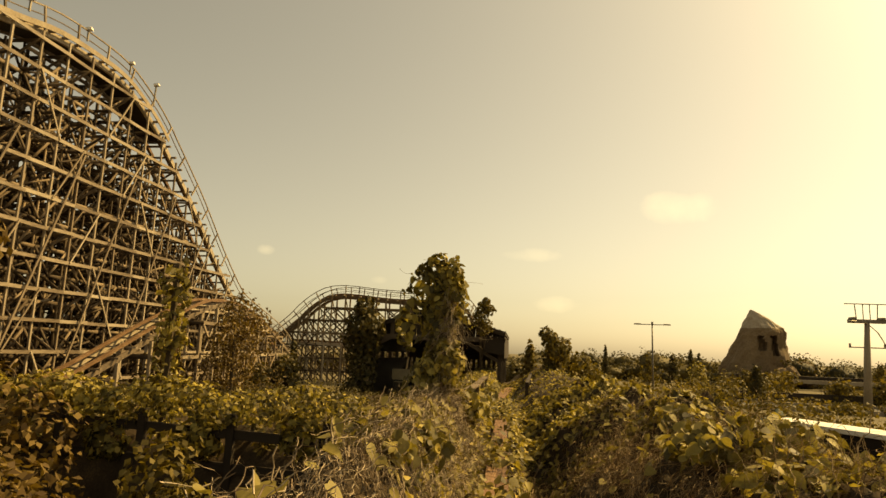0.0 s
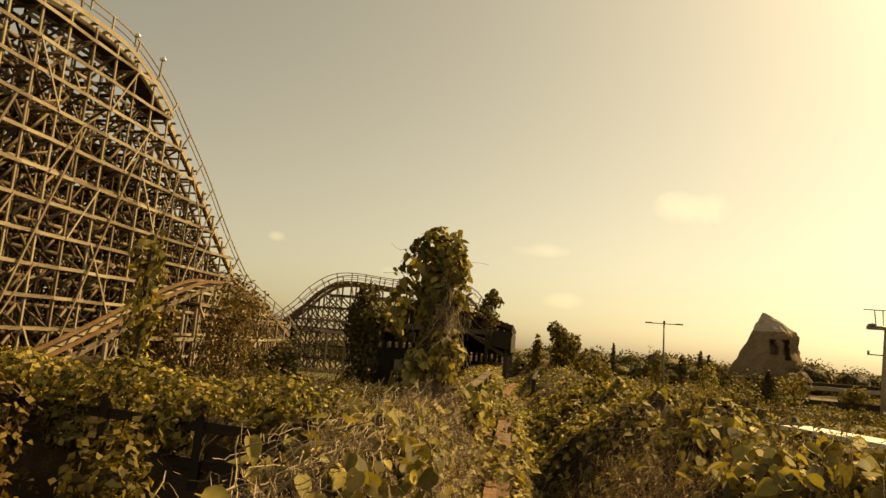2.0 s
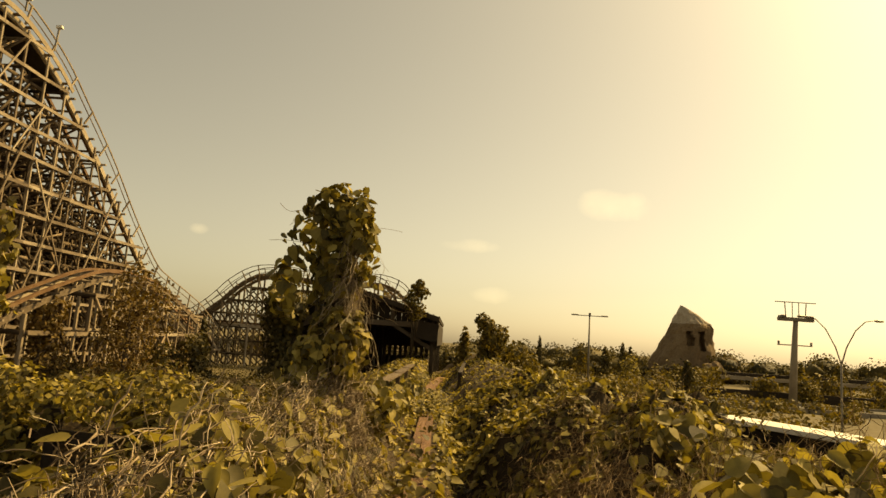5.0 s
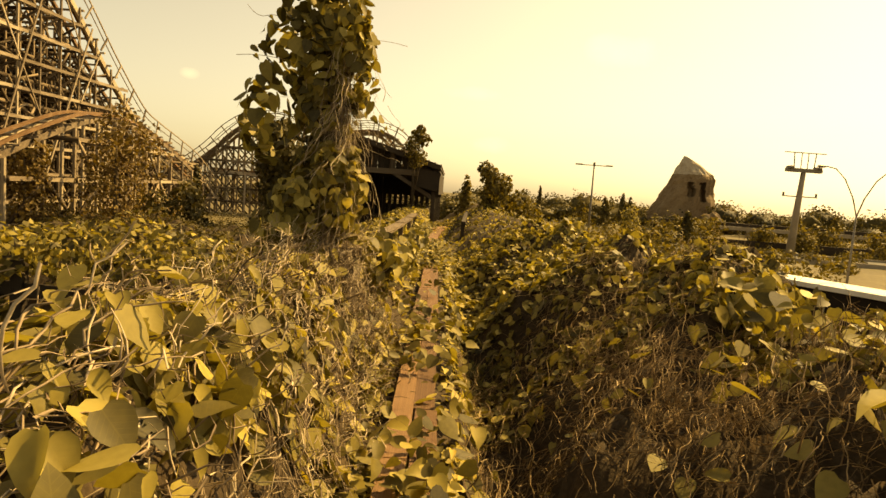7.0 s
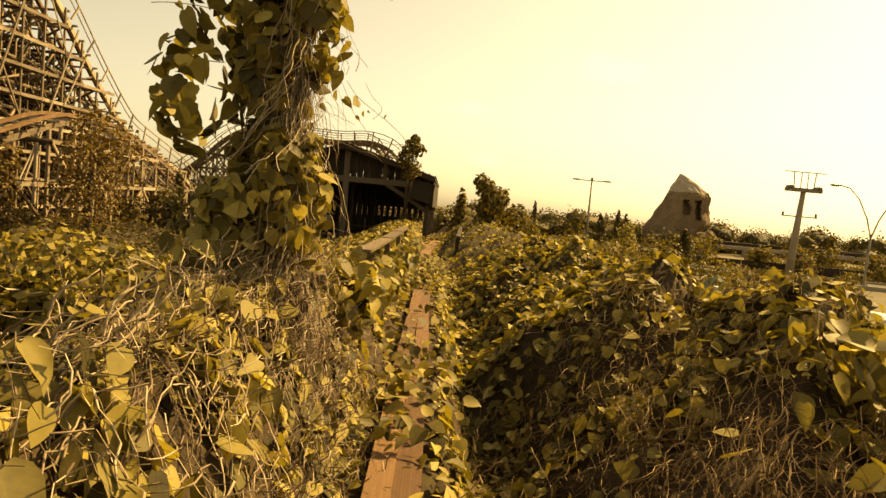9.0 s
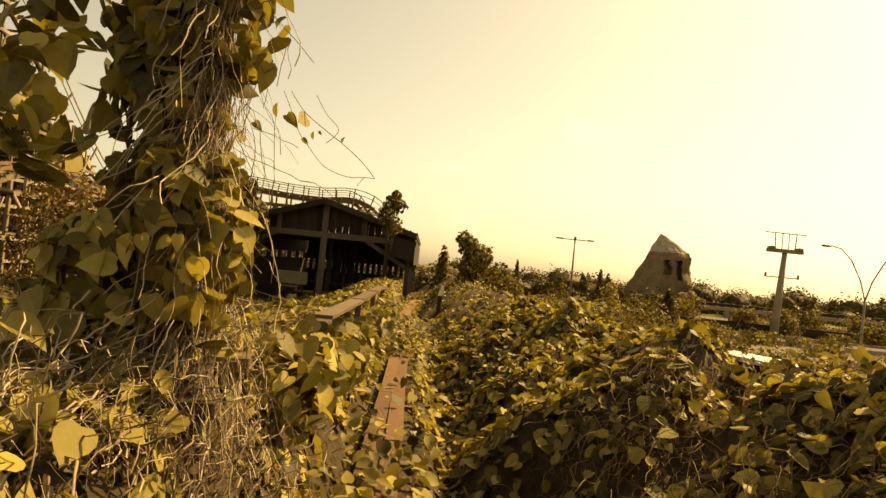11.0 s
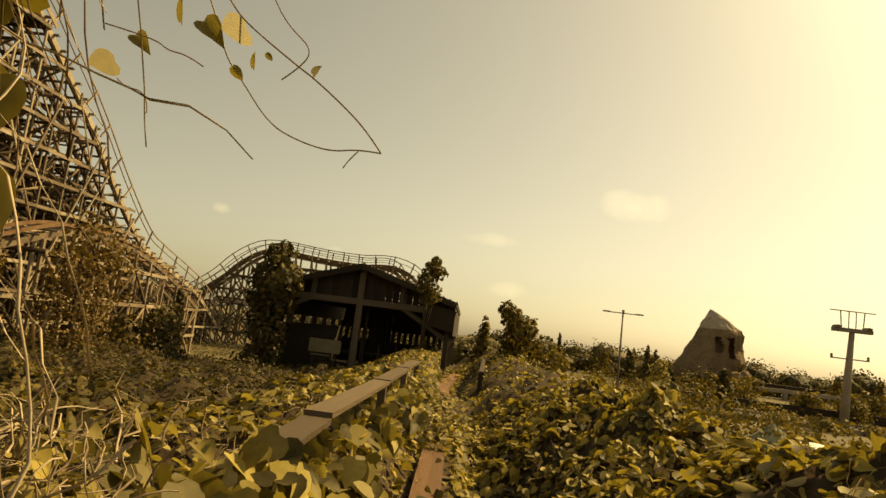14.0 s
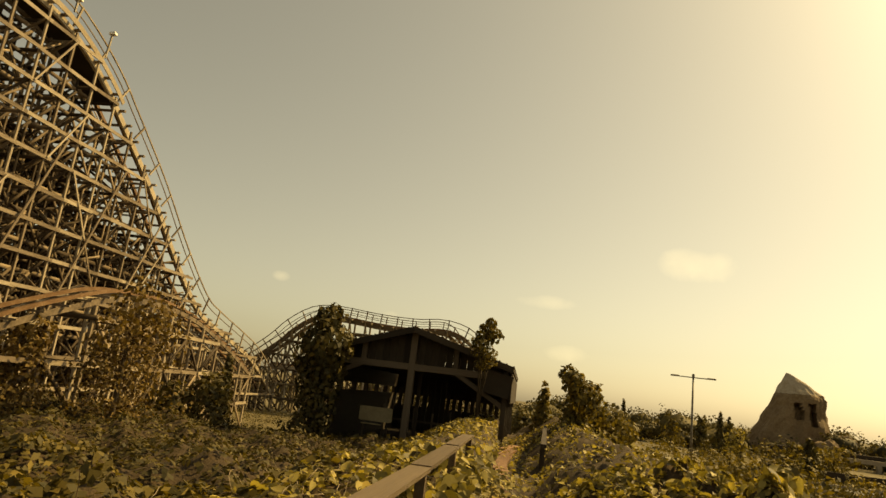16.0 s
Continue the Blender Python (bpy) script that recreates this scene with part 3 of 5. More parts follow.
for i in range(26):
    y = -2.5 + i * 1.0
    x = float(plank_x(y))
    beam("joist", (x - .42, y, deck(y) - .18), (x + .24, y, deck(y) - .18), .09, .10, GREYWOOD, walkway, bevel=.02)
for i, y in enumerate((23.8, 26.0, 28.4, 31.0)):
    beam("plank", (float(plank_x(y)) - .05, y + .1, deck(y) - .03), (float(plank_x(y)) - .1 + .15 * i, y + 2.1, deck(y)), .34, .05, PLANK, walkway, bevel=.015)

handrail = empty("handrail", -.95, 10, 0, "grey weathered timber handrail of lying boards on short posts", "handrail")
RAIL = [(-.73, 9.35, .87), (-.735, 10.5, .88), (-.74, 13.05, .885), (-.76, 17.3, .89)]
for i in range(3):
    a, b = RAIL[i], RAIL[i + 1]
    n = 1 if i < 2 else 2
    for k in range(n):
        pa = [a[j] + (b[j] - a[j]) * k / n for j in range(3)]
        pb = [a[j] + (b[j] - a[j]) * (k + 1) / n for j in range(3)]
        pa[2] += (-.012, .02, .0)[i]
        beam("rail_board", pa, (pb[0], pb[1] - .012, pb[2] - .008), .155, .03, GREYWOOD, handrail, bevel=.012)
        for yy in (pb[1] - .06,):
            beam("post", (pb[0] + .02, yy, -1.2), (pb[0] + .02, yy, pb[2] - .03), .07, .09, GREYWOOD, handrail, bevel=.02)
for (x, y, z, ln, yaw) in ((-.78, 8.25, .90, .22, 12), (-.80, 7.88, .80, .26, 8)):
    t = empty("timber_end", x, y, z, "sawn-off weathered handrail timber half buried in vines", "timber", "sawn timbers")
    ax = Vector((math.cos(radians(yaw)), math.sin(radians(yaw)), 0)) * ln / 2
    beam("board", Vector((x, y, z)) - ax, Vector((x, y, z)) + ax, .17, .06, GREYWOOD, t, bevel=.03)
    beam("post", (x, y, -1.0), (x, y, z - .03), .12, .14, GREYWOOD, t, bevel=.03)
    for ex in (-.35, .1):
        beam("nail_strip", Vector((x, y - .03, z + .031)) + ax * ex, Vector((x, y + .03, z + .031)) + ax * ex, .012, .006, STEEL, t)

far_walk = empty("far_walkway", .9, 30, -.4, "dark timber walkway railing beside the station", "railing")
for i in range(5):
    y = 25 + i * 2.6
    beam("post", (.5 + .1 * i, y, -2.4), (.5 + .1 * i, y, .45), .12, .12, DARKWOOD, far_walk)
    beam("post", (1.35 + .16 * i, y, -2.4), (1.35 + .16 * i, y, .2), .12, .12, DARKWOOD, far_walk)
beam("rail_board", (.5, 24.5, .42), (.9, 36, .48), .14, .10, DARKWOOD, far_walk)
beam("rail_board", (1.3, 24.5, .18), (2.0, 36, .25), .14, .10, DARKWOOD, far_walk)
beam("stringer", (.9, 24.5, -.45), (1.4, 36, -.4), .9, .12, DARKWOOD, far_walk)


# ---- vine columns, bushes and trees ----
def tapered(name, pts, radii, mat, parent, sides=7, label=""):
    """A round limb through pts (world) with a radius at each."""
    bm = bmesh.new()
    base = parent.location if parent is not None else Vector((0, 0, 0))
    rings = []
    for i, (p_, rad) in enumerate(zip(pts, radii)):
        p_ = Vector(p_)
        d = (Vector(pts[min(i + 1, len(pts) - 1)]) - Vector(pts[max(i - 1, 0)])).normalized()
        a = d.orthogonal().normalized()
        b = d.cross(a)
        rings.append([bm.verts.new(p_ - base + (a * math.cos(2 * math.pi * k / sides) + b * math.sin(2 * math.pi * k / sides)) * rad) for k in range(sides)])
    for r0, r1 in zip(rings, rings[1:]):
        for k in range(sides):
            j = min(range(sides), key=lambda m: (r1[m].co - r0[0].co).length)
            bm.faces.new((r0[k], r0[(k + 1) % sides], r1[(k + 1 + j) % sides], r1[(k + j) % sides]))
    bm.faces.new(rings[0][::-1])
    bm.faces.new(rings[-1])
    for f in bm.faces:
        f.smooth = True
    return part(name, bm, mat, parent, label)


def crown_points(n, centres, seed):
    """Points and outward normals on a heap of lumpy balls (x, y, z, rx, ry, rz)."""
    r = np.random.default_rng(seed)
    c = np.array(centres)
    w = (c[:, 3] * c[:, 5])
    k = r.choice(len(c), n, p=w / w.sum())
    d = r.normal(size=(n, 3))
    d /= np.linalg.norm(d, axis=1, keepdims=True)
    bump = 1 + .22 * np.sin(d[:, 0] * 5 + k) * np.sin(d[:, 2] * 6 + k * 2) + .1 * np.sin(d[:, 1] * 11 + k * 3)
    rad = bump * r.uniform(.55, 1.05, n) ** .5
    pts = c[k, :3] + d * c[k, 3:6] * rad[:, None]
    return pts, d + r.normal(size=d.shape) * .5


def vine_column(name, x, y, z0, z1, rad, n, size, mat, near, seed, label, group="", stems=0, lean=0.0):
    ob = empty(name, x, y, z0, label, "vine column", group)
    beam("timber_post", (x, y, z0), (x + lean, y, z1 - rad * .6), rad * .35, rad * .35, BARK, ob)
    r = np.random.default_rng(seed)
    rnd = random.Random(seed)
    balls = []
    h = z1 - z0
    k = max(4, int(h / (rad * .8)))
    for i in range(k):
        f = i / (k - 1)
        rr_ = rad * (1.25 - .45 * f if f < .5 else .92 + .25 * math.sin((f - .5) * 5)) * rnd.uniform(.8, 1.15)
        if i == k - 1:
            rr_ = rad * .72
        balls.append((x + lean * f + rnd.uniform(-.25, .25) * rad, y + rnd.uniform(-.25, .25) * rad, z0 + rr_ * .5 + f * (h - rr_ * 1.4), rr_, rr_, max(rr_, h / k * .75)))
    p_, nr_ = crown_points(n, balls, seed)
    nr_[:, 2] += .2
    leaves("leaves", p_, nr_, r.uniform(size * .6, size * 1.25, n), mat, ob, near, seed, .7)
    if stems:
        a = r.uniform(0, 2 * math.pi, stems)
        rr_ = rad * r.uniform(.5, 1.05, stems)
        st = np.stack([x + np.cos(a) * rr_, y + np.sin(a) * rr_, r.uniform(z0 + .25 * h, z1 - .1 * h, stems)], 1)
        dd = np.stack([r.normal(size=stems) * .02, r.normal(size=stems) * .02, np.full(stems, -.075)], 1)
        strands("stem_tangle", st, dd, 13, r.uniform(.0025, .0055, stems), STRAW, ob, seed, .05, .22)
    return ob


# the leafy post beside the walkway: dense leaves with dry hanging stems on the sunny side
post = vine_column("vine_covered_post", -.97, 8.0, -1.2, 2.93, .165, 2100, .085, LEAF, True, 61,
                   "tall timber post wrapped in kudzu leaves and dry hanging stems", stems=0)
r = np.random.default_rng(62)
n = 520
st = np.stack([r.normal(-.83, .055, n), r.normal(7.92, .07, n), r.uniform(1.0, 2.55, n)], 1)
strands("stem_tangle", st, np.stack([r.normal(size=n) * .012, r.normal(size=n) * .012, np.full(n, -.045)], 1), 12, r.uniform(.0012, .0026, n), STRAW, post, 63, .14, .24)
p_, nr_ = crown_points(420, [(-.76, 7.9, 2.55, .13, .16, .3), (-.74, 7.9, 2.3, .15, .16, .34), (-.74, 7.85, 1.35, .14, .14, .35)], 64)
leaves("sunny_leaves", p_, nr_, r.uniform(.05, .105, 420), LEAF, post, True, 65, .8)
p_, nr_ = crown_points(190, [(-1.38, 7.9, 1.85, .22, .2, .30), (-1.22, 7.9, 2.35, .22, .18, .32), (-1.13, 7.9, 2.68, .2, .15, .15)], 66)
leaves("outer_leaves", p_, nr_, r.uniform(.08, .15, 190), LEAF, post, True, 67, .8)
# a big-leaved cluster low on the post
p_, nr_ = crown_points(380, [(-.85, 7.72, 1.4, .14, .12, .3), (-1.08, 7.76, 1.1, .18, .14, .35), (-1.2, 7.85, 1.0, .22, .2, .45)], 68)
nr_[:, 1] -= .6
leaves("large_leaves", p_, nr_, r.uniform(.05, .11, 380), LEAF, post, True, 69, .9)


def tendril(pts, rad, parent, leafs=()):
    """A thin looping shoot through pts, with a few small leaves."""
    cu = bpy.data.curves.new("tendril", 'CURVE')
    cu.dimensions, cu.bevel_depth, cu.bevel_resolution, cu.resolution_u = '3D', rad, 1, 5
    sp = cu.splines.new('NURBS')
    sp.points.add(len(pts) - 1)
    for a, b in zip(sp.points, pts):
        a.co = (*(Vector(b) - parent.location), 1)
    sp.use_endpoint_u, sp.order_u = True, 3
    cu.materials.append(STRAW)
    ob = new("tendril", cu)
    ob.parent = parent
    for i, (x, y, z, s) in enumerate(leafs):
        l_ = new("leaf", LEAFMESH[i % 6])
        l_.parent = ob
        l_.matrix_basis = Matrix.LocRotScale(Vector((x, y, z)) - parent.location, Euler((1.2, .3 * i, i)), (s, s, s))
    return ob


tendril([(-0.675, 8.5, 2.114), (-0.627, 8.5, 2.044), (-0.575, 8.5, 1.999), (-0.458, 8.5, 1.921), (-0.419, 8.5, 1.898), (-0.332, 8.5, 1.832), (-0.283, 8.5, 1.785), (-0.255, 8.5, 1.75)], .0020, post, [(-0.661, 8.48, 1.98, 0.075), (-0.601, 8.48, 1.986, 0.085), (-0.554, 8.48, 1.915, 0.035), (-0.588, 8.48, 1.889, 0.035), (-0.416, 8.48, 1.909, 0.03)])
tendril([(-0.71, 8.5, 2.111), (-0.671, 8.5, 2.04), (-0.624, 8.5, 1.926), (-0.582, 8.5, 1.881), (-0.506, 8.5, 1.787), (-0.432, 8.5, 1.756), (-0.362, 8.5, 1.742), (-0.304, 8.5, 1.754), (-0.255, 8.5, 1.75)], .0017, post, [(-0.811, 8.48, 1.937, 0.055), (-0.879, 8.48, 1.88, 0.07), (-0.733, 8.48, 2.013, 0.06), (-0.523, 8.48, 1.932, 0.02)])
tendril([(-0.557, 8.5, 2.107), (-0.527, 8.5, 2.055), (-0.494, 8.5, 2.012), (-0.434, 8.5, 1.964), (-0.458, 8.5, 1.921), (-0.494, 8.5, 1.89)], .0016, post)
tendril([(-0.304, 8.5, 1.749), (-0.322, 8.5, 1.729), (-0.332, 8.5, 1.709)], .0014, post)
tendril([(-0.775, 8.3, 1.888), (-0.673, 8.3, 1.868), (-0.646, 8.3, 1.847), (-0.608, 8.3, 1.843), (-0.573, 8.3, 1.823)], .0014, post)
tendril([(-0.732, 8.3, 1.784), (-0.714, 8.3, 1.767), (-0.684, 8.3, 1.766), (-0.665, 8.3, 1.746), (-0.663, 8.3, 1.723)], .0012, post)
tendril([(-1.15, 7.95, 2.55), (-1.35, 7.95, 2.66), (-1.5, 7.95, 2.60), (-1.58, 7.95, 2.7)], .0022, post, [(-1.4, 7.95, 2.62, .04)])
tendril([(-1.2, 7.95, 2.3), (-1.45, 7.95, 2.36), (-1.65, 7.95, 2.33)], .0022, post, [(-1.5, 7.95, 2.33, .05)])
tendril([(-.8, 8.0, 2.5), (-.6, 8.1, 2.56), (-.4, 8.2, 2.53)], .0018, post)

vine_column("vine_covered_post", -6.9, 11.4, -2.2, 3.3, .27, 750, .16, LEAF, False, 71, "slim vine-wrapped post with sunlit leaves", stems=0)
vine_column("vine_covered_post", -9.6, 8.6, -2.6, 4.2, .7, 2600, .17, DRY, False, 72, "tall post under brownish dry creeper")
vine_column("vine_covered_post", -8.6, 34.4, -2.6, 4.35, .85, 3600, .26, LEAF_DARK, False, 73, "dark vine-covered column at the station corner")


def tree(name, x, y, z0, z1, balls, n, size, mat, seed, label, trunk=.12):
    ob = empty(name, x, y, z0, label, "tree" if name.endswith("tree") else name)
    top = max(b[2] for b in balls)
    tapered("trunk", [(x, y, z0), (x + .05, y, z0 + (top - z0) * .5), (x, y, top)], (trunk, trunk * .75, trunk * .25), BARK, ob)
    rnd = random.Random(seed)
    for b in balls[:7]:
        s_ = z0 + (b[2] - z0) * rnd.uniform(.4, .75)
        tapered("limb", [(x, y, s_), ((x + b[0]) / 2, (y + b[1]) / 2, (s_ + b[2]) / 2 + .1), b[:3]], (trunk * .45, trunk * .3, trunk * .12), BARK, ob, 5)
    p_, nr_ = crown_points(n, balls, seed)
    nr_[:, 2] += .3
    leaves("crown", p_, nr_, np.random.default_rng(seed).uniform(size * .6, size * 1.3, n), mat, ob, False, seed, .4)
    return ob


def heap(x, y, z0, z1, w, seed, k=8):
    """Balls for an uneven upright crown."""
    rnd = random.Random(seed)
    out = []
    for i in range(k):
        f = (i + .5) / k
        rad = w * .5 * (1.0 - .55 * abs(f - .4)) * rnd.uniform(.55, .85)
        out.append((x + rnd.uniform(-.5, .5) * w * (1 - f * .5), y + rnd.uniform(-.5, .5) * w * .7, z0 + (z1 - z0) * f * .88, rad, rad, rad * 1.05))
    return out


def cone(x, y, z0, z1, w, k=7):
    return [(x, y, z0 + (z1 - z0) * (i + .4) / k, w * .5 * (1 - i / k) + .05, w * .5 * (1 - i / k) + .05, (z1 - z0) / k * .9) for i in range(k)]


tree("tree", -1.95, 35.0, GROUND_Z, 4.35, heap(-1.85, 34.8, 2.6, 4.75, 1.0, 81, 9), 900, .18, LEAF_FAR, 81, "small dark tree standing above the station eaves", .06)
tree("tree", 2.35, 36, -2.6, 3.0, heap(2.2, 36, -1.6, 3.5, 1.9, 82, 14), 3000, .22, LEAF_FAR, 82, "rounded vine-draped tree beside the station", .16)
tree("tree", .9, 41, -2.6, 2.3, cone(.9, 41, -1, 2.4, 1.5), 900, .24, LEAF_FAR, 83, "slender pointed young tree", .08)
tree("tree", 4.1, 42, -2.6, 1.4, heap(4.1, 42, -1.4, 1.6, 2.8, 84, 9), 1500, .25, LEAF_FAR, 84, "low sunlit tree in the scrub", .1)
tree("bush", -13.2, 28.0, -2.6, 3.8, heap(-13.0, 28.0, -2.3, 3.9, 3.3, 85, 22), 3600, .16, DRY, 85, "tall uneven bush climbing the coaster frame", .12)
tree("bush", -15.8, 26.5, -2.6, 2.2, heap(-15.6, 26.5, -2.3, 2.4, 2.2, 86, 14), 2200, .17, DRY, 86, "shaggy bush below the coaster track", .08)
tree("bush", -13.2, 31.5, -2.6, 2.0, heap(-12.6, 32, -2.2, 1.0, 2.8, 87, 10), 2000, .22, LEAF_DARK, 87, "dark bush below the coaster track", .08)
for bx, bz, bw in ((-8.2, .9, 3.0), (-5.6, .3, 2.6), (-3.0, 1.0, 3.0), (-.6, .4, 2.6)):
    tree("bush", bx, 57.5, GROUND_Z, bz, heap(bx, 57.5, GROUND_Z + .3, bz + .3, bw, int(bz * 10) + 110, 8), 1000, .3, LEAF_DARK, int(-bx * 10), "dark overgrown bush behind the station", .08)
tree("tree", -12.4, 34, -2.6, 1.5, cone(-12.4, 34, -2.2, 1.7, 1.3), 1300, .18, LEAF_DARK, 88, "slim dark conifer before the coaster valley", .1)
tree("bush", -8.9, 9.2, -2.6, .6, heap(-8.9, 9.2, -2.2, .6, 3.2, 89, 9), 2600, .15, DRY, 89, "reddish dry bush in the low ground", .05)
tree("bush", -6.9, 7.2, -2.6, -.2, heap(-6.9, 7.2, -2.2, -.1, 2.6, 90, 9), 2200, .13, DRY, 90, "brown dry bush in the low ground", .05)
tree("bush", -5.2, 8.4, -2.6, .2, heap(-5.2, 8.4, -2.0, .2, 1.6, 91, 8), 1200, .13, LEAF_FAR, 91, "feathery green shrub in the low ground", .04)

# old fence rails half hidden in the bank
fence = empty("fence", -6, 11, -.8, "dark fallen timber fence sunk in vines", "fence")
for i in range(5):
    x = -3.2 - i * 1.9
    beam("post", (x, 10.4 + .25 * i, -2.4), (x, 10.4 + .25 * i, .25), .14, .14, DARKWOOD, fence)
for z in (-.15, -.75):
    beam("rail_board", (-2.8, 10.35, z), (-11.2, 11.5, z + .15), .06, .17, DARKWOOD, fence)
c = [(-3.0 - i * .75, 10.5 + .1 * i, .42 + .12 * math.sin(i * 1.7), .6, .5, .36) for i in range(12)]
c += [(-3.0 - i * .68, 10.35 + .09 * i, -.25 + .3 * math.sin(i * 2.3), .45, .2, .4) for i in range(13) if i % 3 == 1]
p_, nr_ = crown_points(4800, c, 92)
nr_[:, 2] += .4
leaves("vine_cover", p_, nr_, np.random.default_rng(92).uniform(.09, .19, 4800), LEAF, fence, False, 92)


# ---- roller coaster ----
def smooth(pts, step):
    """Points at even steps along a Catmull-Rom line."""
    P = [Vector(p_) for p_ in pts]
    P = [P[0] * 2 - P[1]] + P + [P[-1] * 2 - P[-2]]
    fine_ = []
    for i in range(1, len(P) - 2):
        a, b, c_, d = P[i - 1:i + 3]
        for k in range(20):
            t = k / 20
            fine_.append(.5 * (2 * b + (c_ - a) * t + (2 * a - 5 * b + 4 * c_ - d) * t * t + (3 * b - a - 3 * c_ + d) * t ** 3))
    fine_.append(P[-2])
    out, acc = [fine_[0]], 0
    for a, b in zip(fine_, fine_[1:]):
        acc += (b - a).length
        if acc >= step:
            out.append(b)
            acc = 0
    return out


def sweep(name, line, side, wide, high, drop, mat, parent, label=""):
    """A squared rail that follows line, moved sideways by side and down by drop."""
    bm = bmesh.new()
    rings = []
    for i, p_ in enumerate(line):
        d = (line[min(i + 1, len(line) - 1)] - line[max(i - 1, 0)]).normalized()
        s = d.cross(Vector((0, 0, 1))).normalized()
        u = s.cross(d)
        c_ = p_ + s * side - u * drop - parent.location
        rings.append([bm.verts.new(c_ + s * a * wide / 2 + u * b * high / 2) for a, b in ((-1, -1), (1, -1), (1, 1), (-1, 1))])
    for r0, r1 in zip(rings, rings[1:]):
        for k in range(4):
            bm.faces.new((r0[k], r0[(k + 1) % 4], r1[(k + 1) % 4], r1[k]))
    bm.faces.new(rings[0][::-1])
    bm.faces.new(rings[-1])
    return part(name, bm, mat, parent, label)


def track(ob, pts, spacing, half, rail_mat, railing=1.05, ties=True, fascia_to=None, wood=None, slim=1.0):
    """Rails, ledges, handrail and ties along pts (the level of the track), as parts of ob. Returns the bent places."""
    line = smooth(pts, .8)
    wood = wood or TIMBER
    for s in (-.55, .55):
        sweep("rail", line, s * (half if slim < 1 else 1.0), .22 * slim, .20 * slim, 0, rail_mat, ob, "rust-brown running rail")
    for s in (-half, half):
        sweep("stringer", line, s * .85, .16 * slim, .34 * slim, .3, wood, ob)
    if railing:
        crest = [q_ for q_ in line if fascia_to is not None and q_.y < fascia_to]
        if crest:
            sweep("fascia", crest, half * 1.22, .05, .3, .05, FASCIA, ob, "pale weathered side board")
        if crest:
            sweep("deck", crest, 0, half * 1.3, .08, .34, DARKWOOD, ob, "dark boarded underside")
    bents = smooth(pts, spacing)
    extra = []
    if ties:
        for a in smooth(pts, 1.0):
            extra.append(a)
        for i, a in enumerate(extra):
            d = (extra[min(i + 1, len(extra) - 1)] - extra[max(i - 1, 0)]).normalized()
            s = d.cross(Vector((0, 0, 1))).normalized()
            beam("tie", a - s * half * 1.2 - Vector((0, 0, .16)), a + s * half * 1.2 - Vector((0, 0, .16)), .16 * slim, .12 * slim, TIMBER, ob)
    if railing:
        for s in (-half * 1.15, half * 1.15):
            sweep("handrail", line, s, .075, .075, -railing, wood, ob)
            sweep("guard_rail", line, s, .05, .05, -railing * .5, wood, ob)
        for i, a in enumerate(bents):
            d = (bents[min(i + 1, len(bents) - 1)] - bents[max(i - 1, 0)]).normalized()
            s = d.cross(Vector((0, 0, 1))).normalized()
            u = s.cross(d)
            for k in (-half * 1.15, half * 1.15):
                beam("handrail_post", a + s * k - u * .3, a + s * k + u * (railing + .05), .10, .10, wood, ob)
    return bents


PROFILE = [(8, 12.0), (14, 14.6), (20, 16.6), (25.4, 17.4), (29, 18.2), (32.3, 18.4), (35, 18.3), (37.1, 17.7), (39.5, 16.6), (41.6, 15.2), (45.9, 12.2), (50.3, 8.6),
           (54.6, 5.6), (57.5, 4.6), (62, 3.5), (66, 2.4), (69.5, .8), (72.5, -.8)]
py, pz = [a for a, b in PROFILE], [b for a, b in PROFILE]


def deck_z(y):
    return float(np.interp(y, py, pz))


coaster = empty("roller_coaster", -26, 40, GROUND_Z, "huge weathered wooden roller coaster drop on a dense timber trestle", "roller coaster")
track(coaster, [(-26, a, b) for a, b in PROFILE], 2.5, 1.15, RUST, 1.0, fascia_to=41)
X0 = -24.7
bays = [10 + 2.0 * i for i in range(32)]
rc = random.Random(9)
LEVEL = 1.65
front, inner = 0, []
for i, y in enumerate(bays):
    top = deck_z(y) - .3
    if top < GROUND_Z + .6:
        continue
    beam("post", (X0, y, GROUND_Z), (X0, y, top), .11, .11, TIMBER, coaster)
    if i + 1 < len(bays):
        y2 = bays[i + 1]
        t2 = deck_z(y2) - .3
        k = 1
        while GROUND_Z + k * LEVEL < max(top, t2):
            z = GROUND_Z + k * LEVEL
            if z < min(top, t2) + .4:
                beam("ledger", (X0 + .14, y - .15, z), (X0 + .14, y2 + .15, z + rc.uniform(-.04, .04)), .06, .19, TIMBER, coaster)
            if z + LEVEL < min(top, t2) + 1.0 and (2 * i + k) % 7 == 0:
                up_ = (i // 2 + k) % 2
                beam("brace", (X0 + .2, y if up_ else y2, z - LEVEL), (X0 + .2, y2 if up_ else y, z + LEVEL), .05, .10, TIMBER, coaster)
            k += 1
# frames behind the front one, their shade put into a darker timber colour
def face(x, ys, ztop, level, rnd, out, thick=.17, brace=.6):
    for i, y in enumerate(ys):
        top = ztop(y)
        if top < GROUND_Z + 1:
            continue
        out.append(((x, y, GROUND_Z), (x, y, top), thick, thick))
        if i + 1 == len(ys):
            break
        y2, t2 = ys[i + 1], ztop(ys[i + 1])
        k = 1
        while GROUND_Z + k * level < min(top, t2):
            z = GROUND_Z + k * level
            out.append(((x + .12, y, z), (x + .12, y2, z), .08, .2))
            if rnd.random() < brace:
                a = rnd.random() < .5
                out.append(((x + .18, y if a else y2, z - level), (x + .18, y2 if a else y, z), .06, .15))
            k += 1


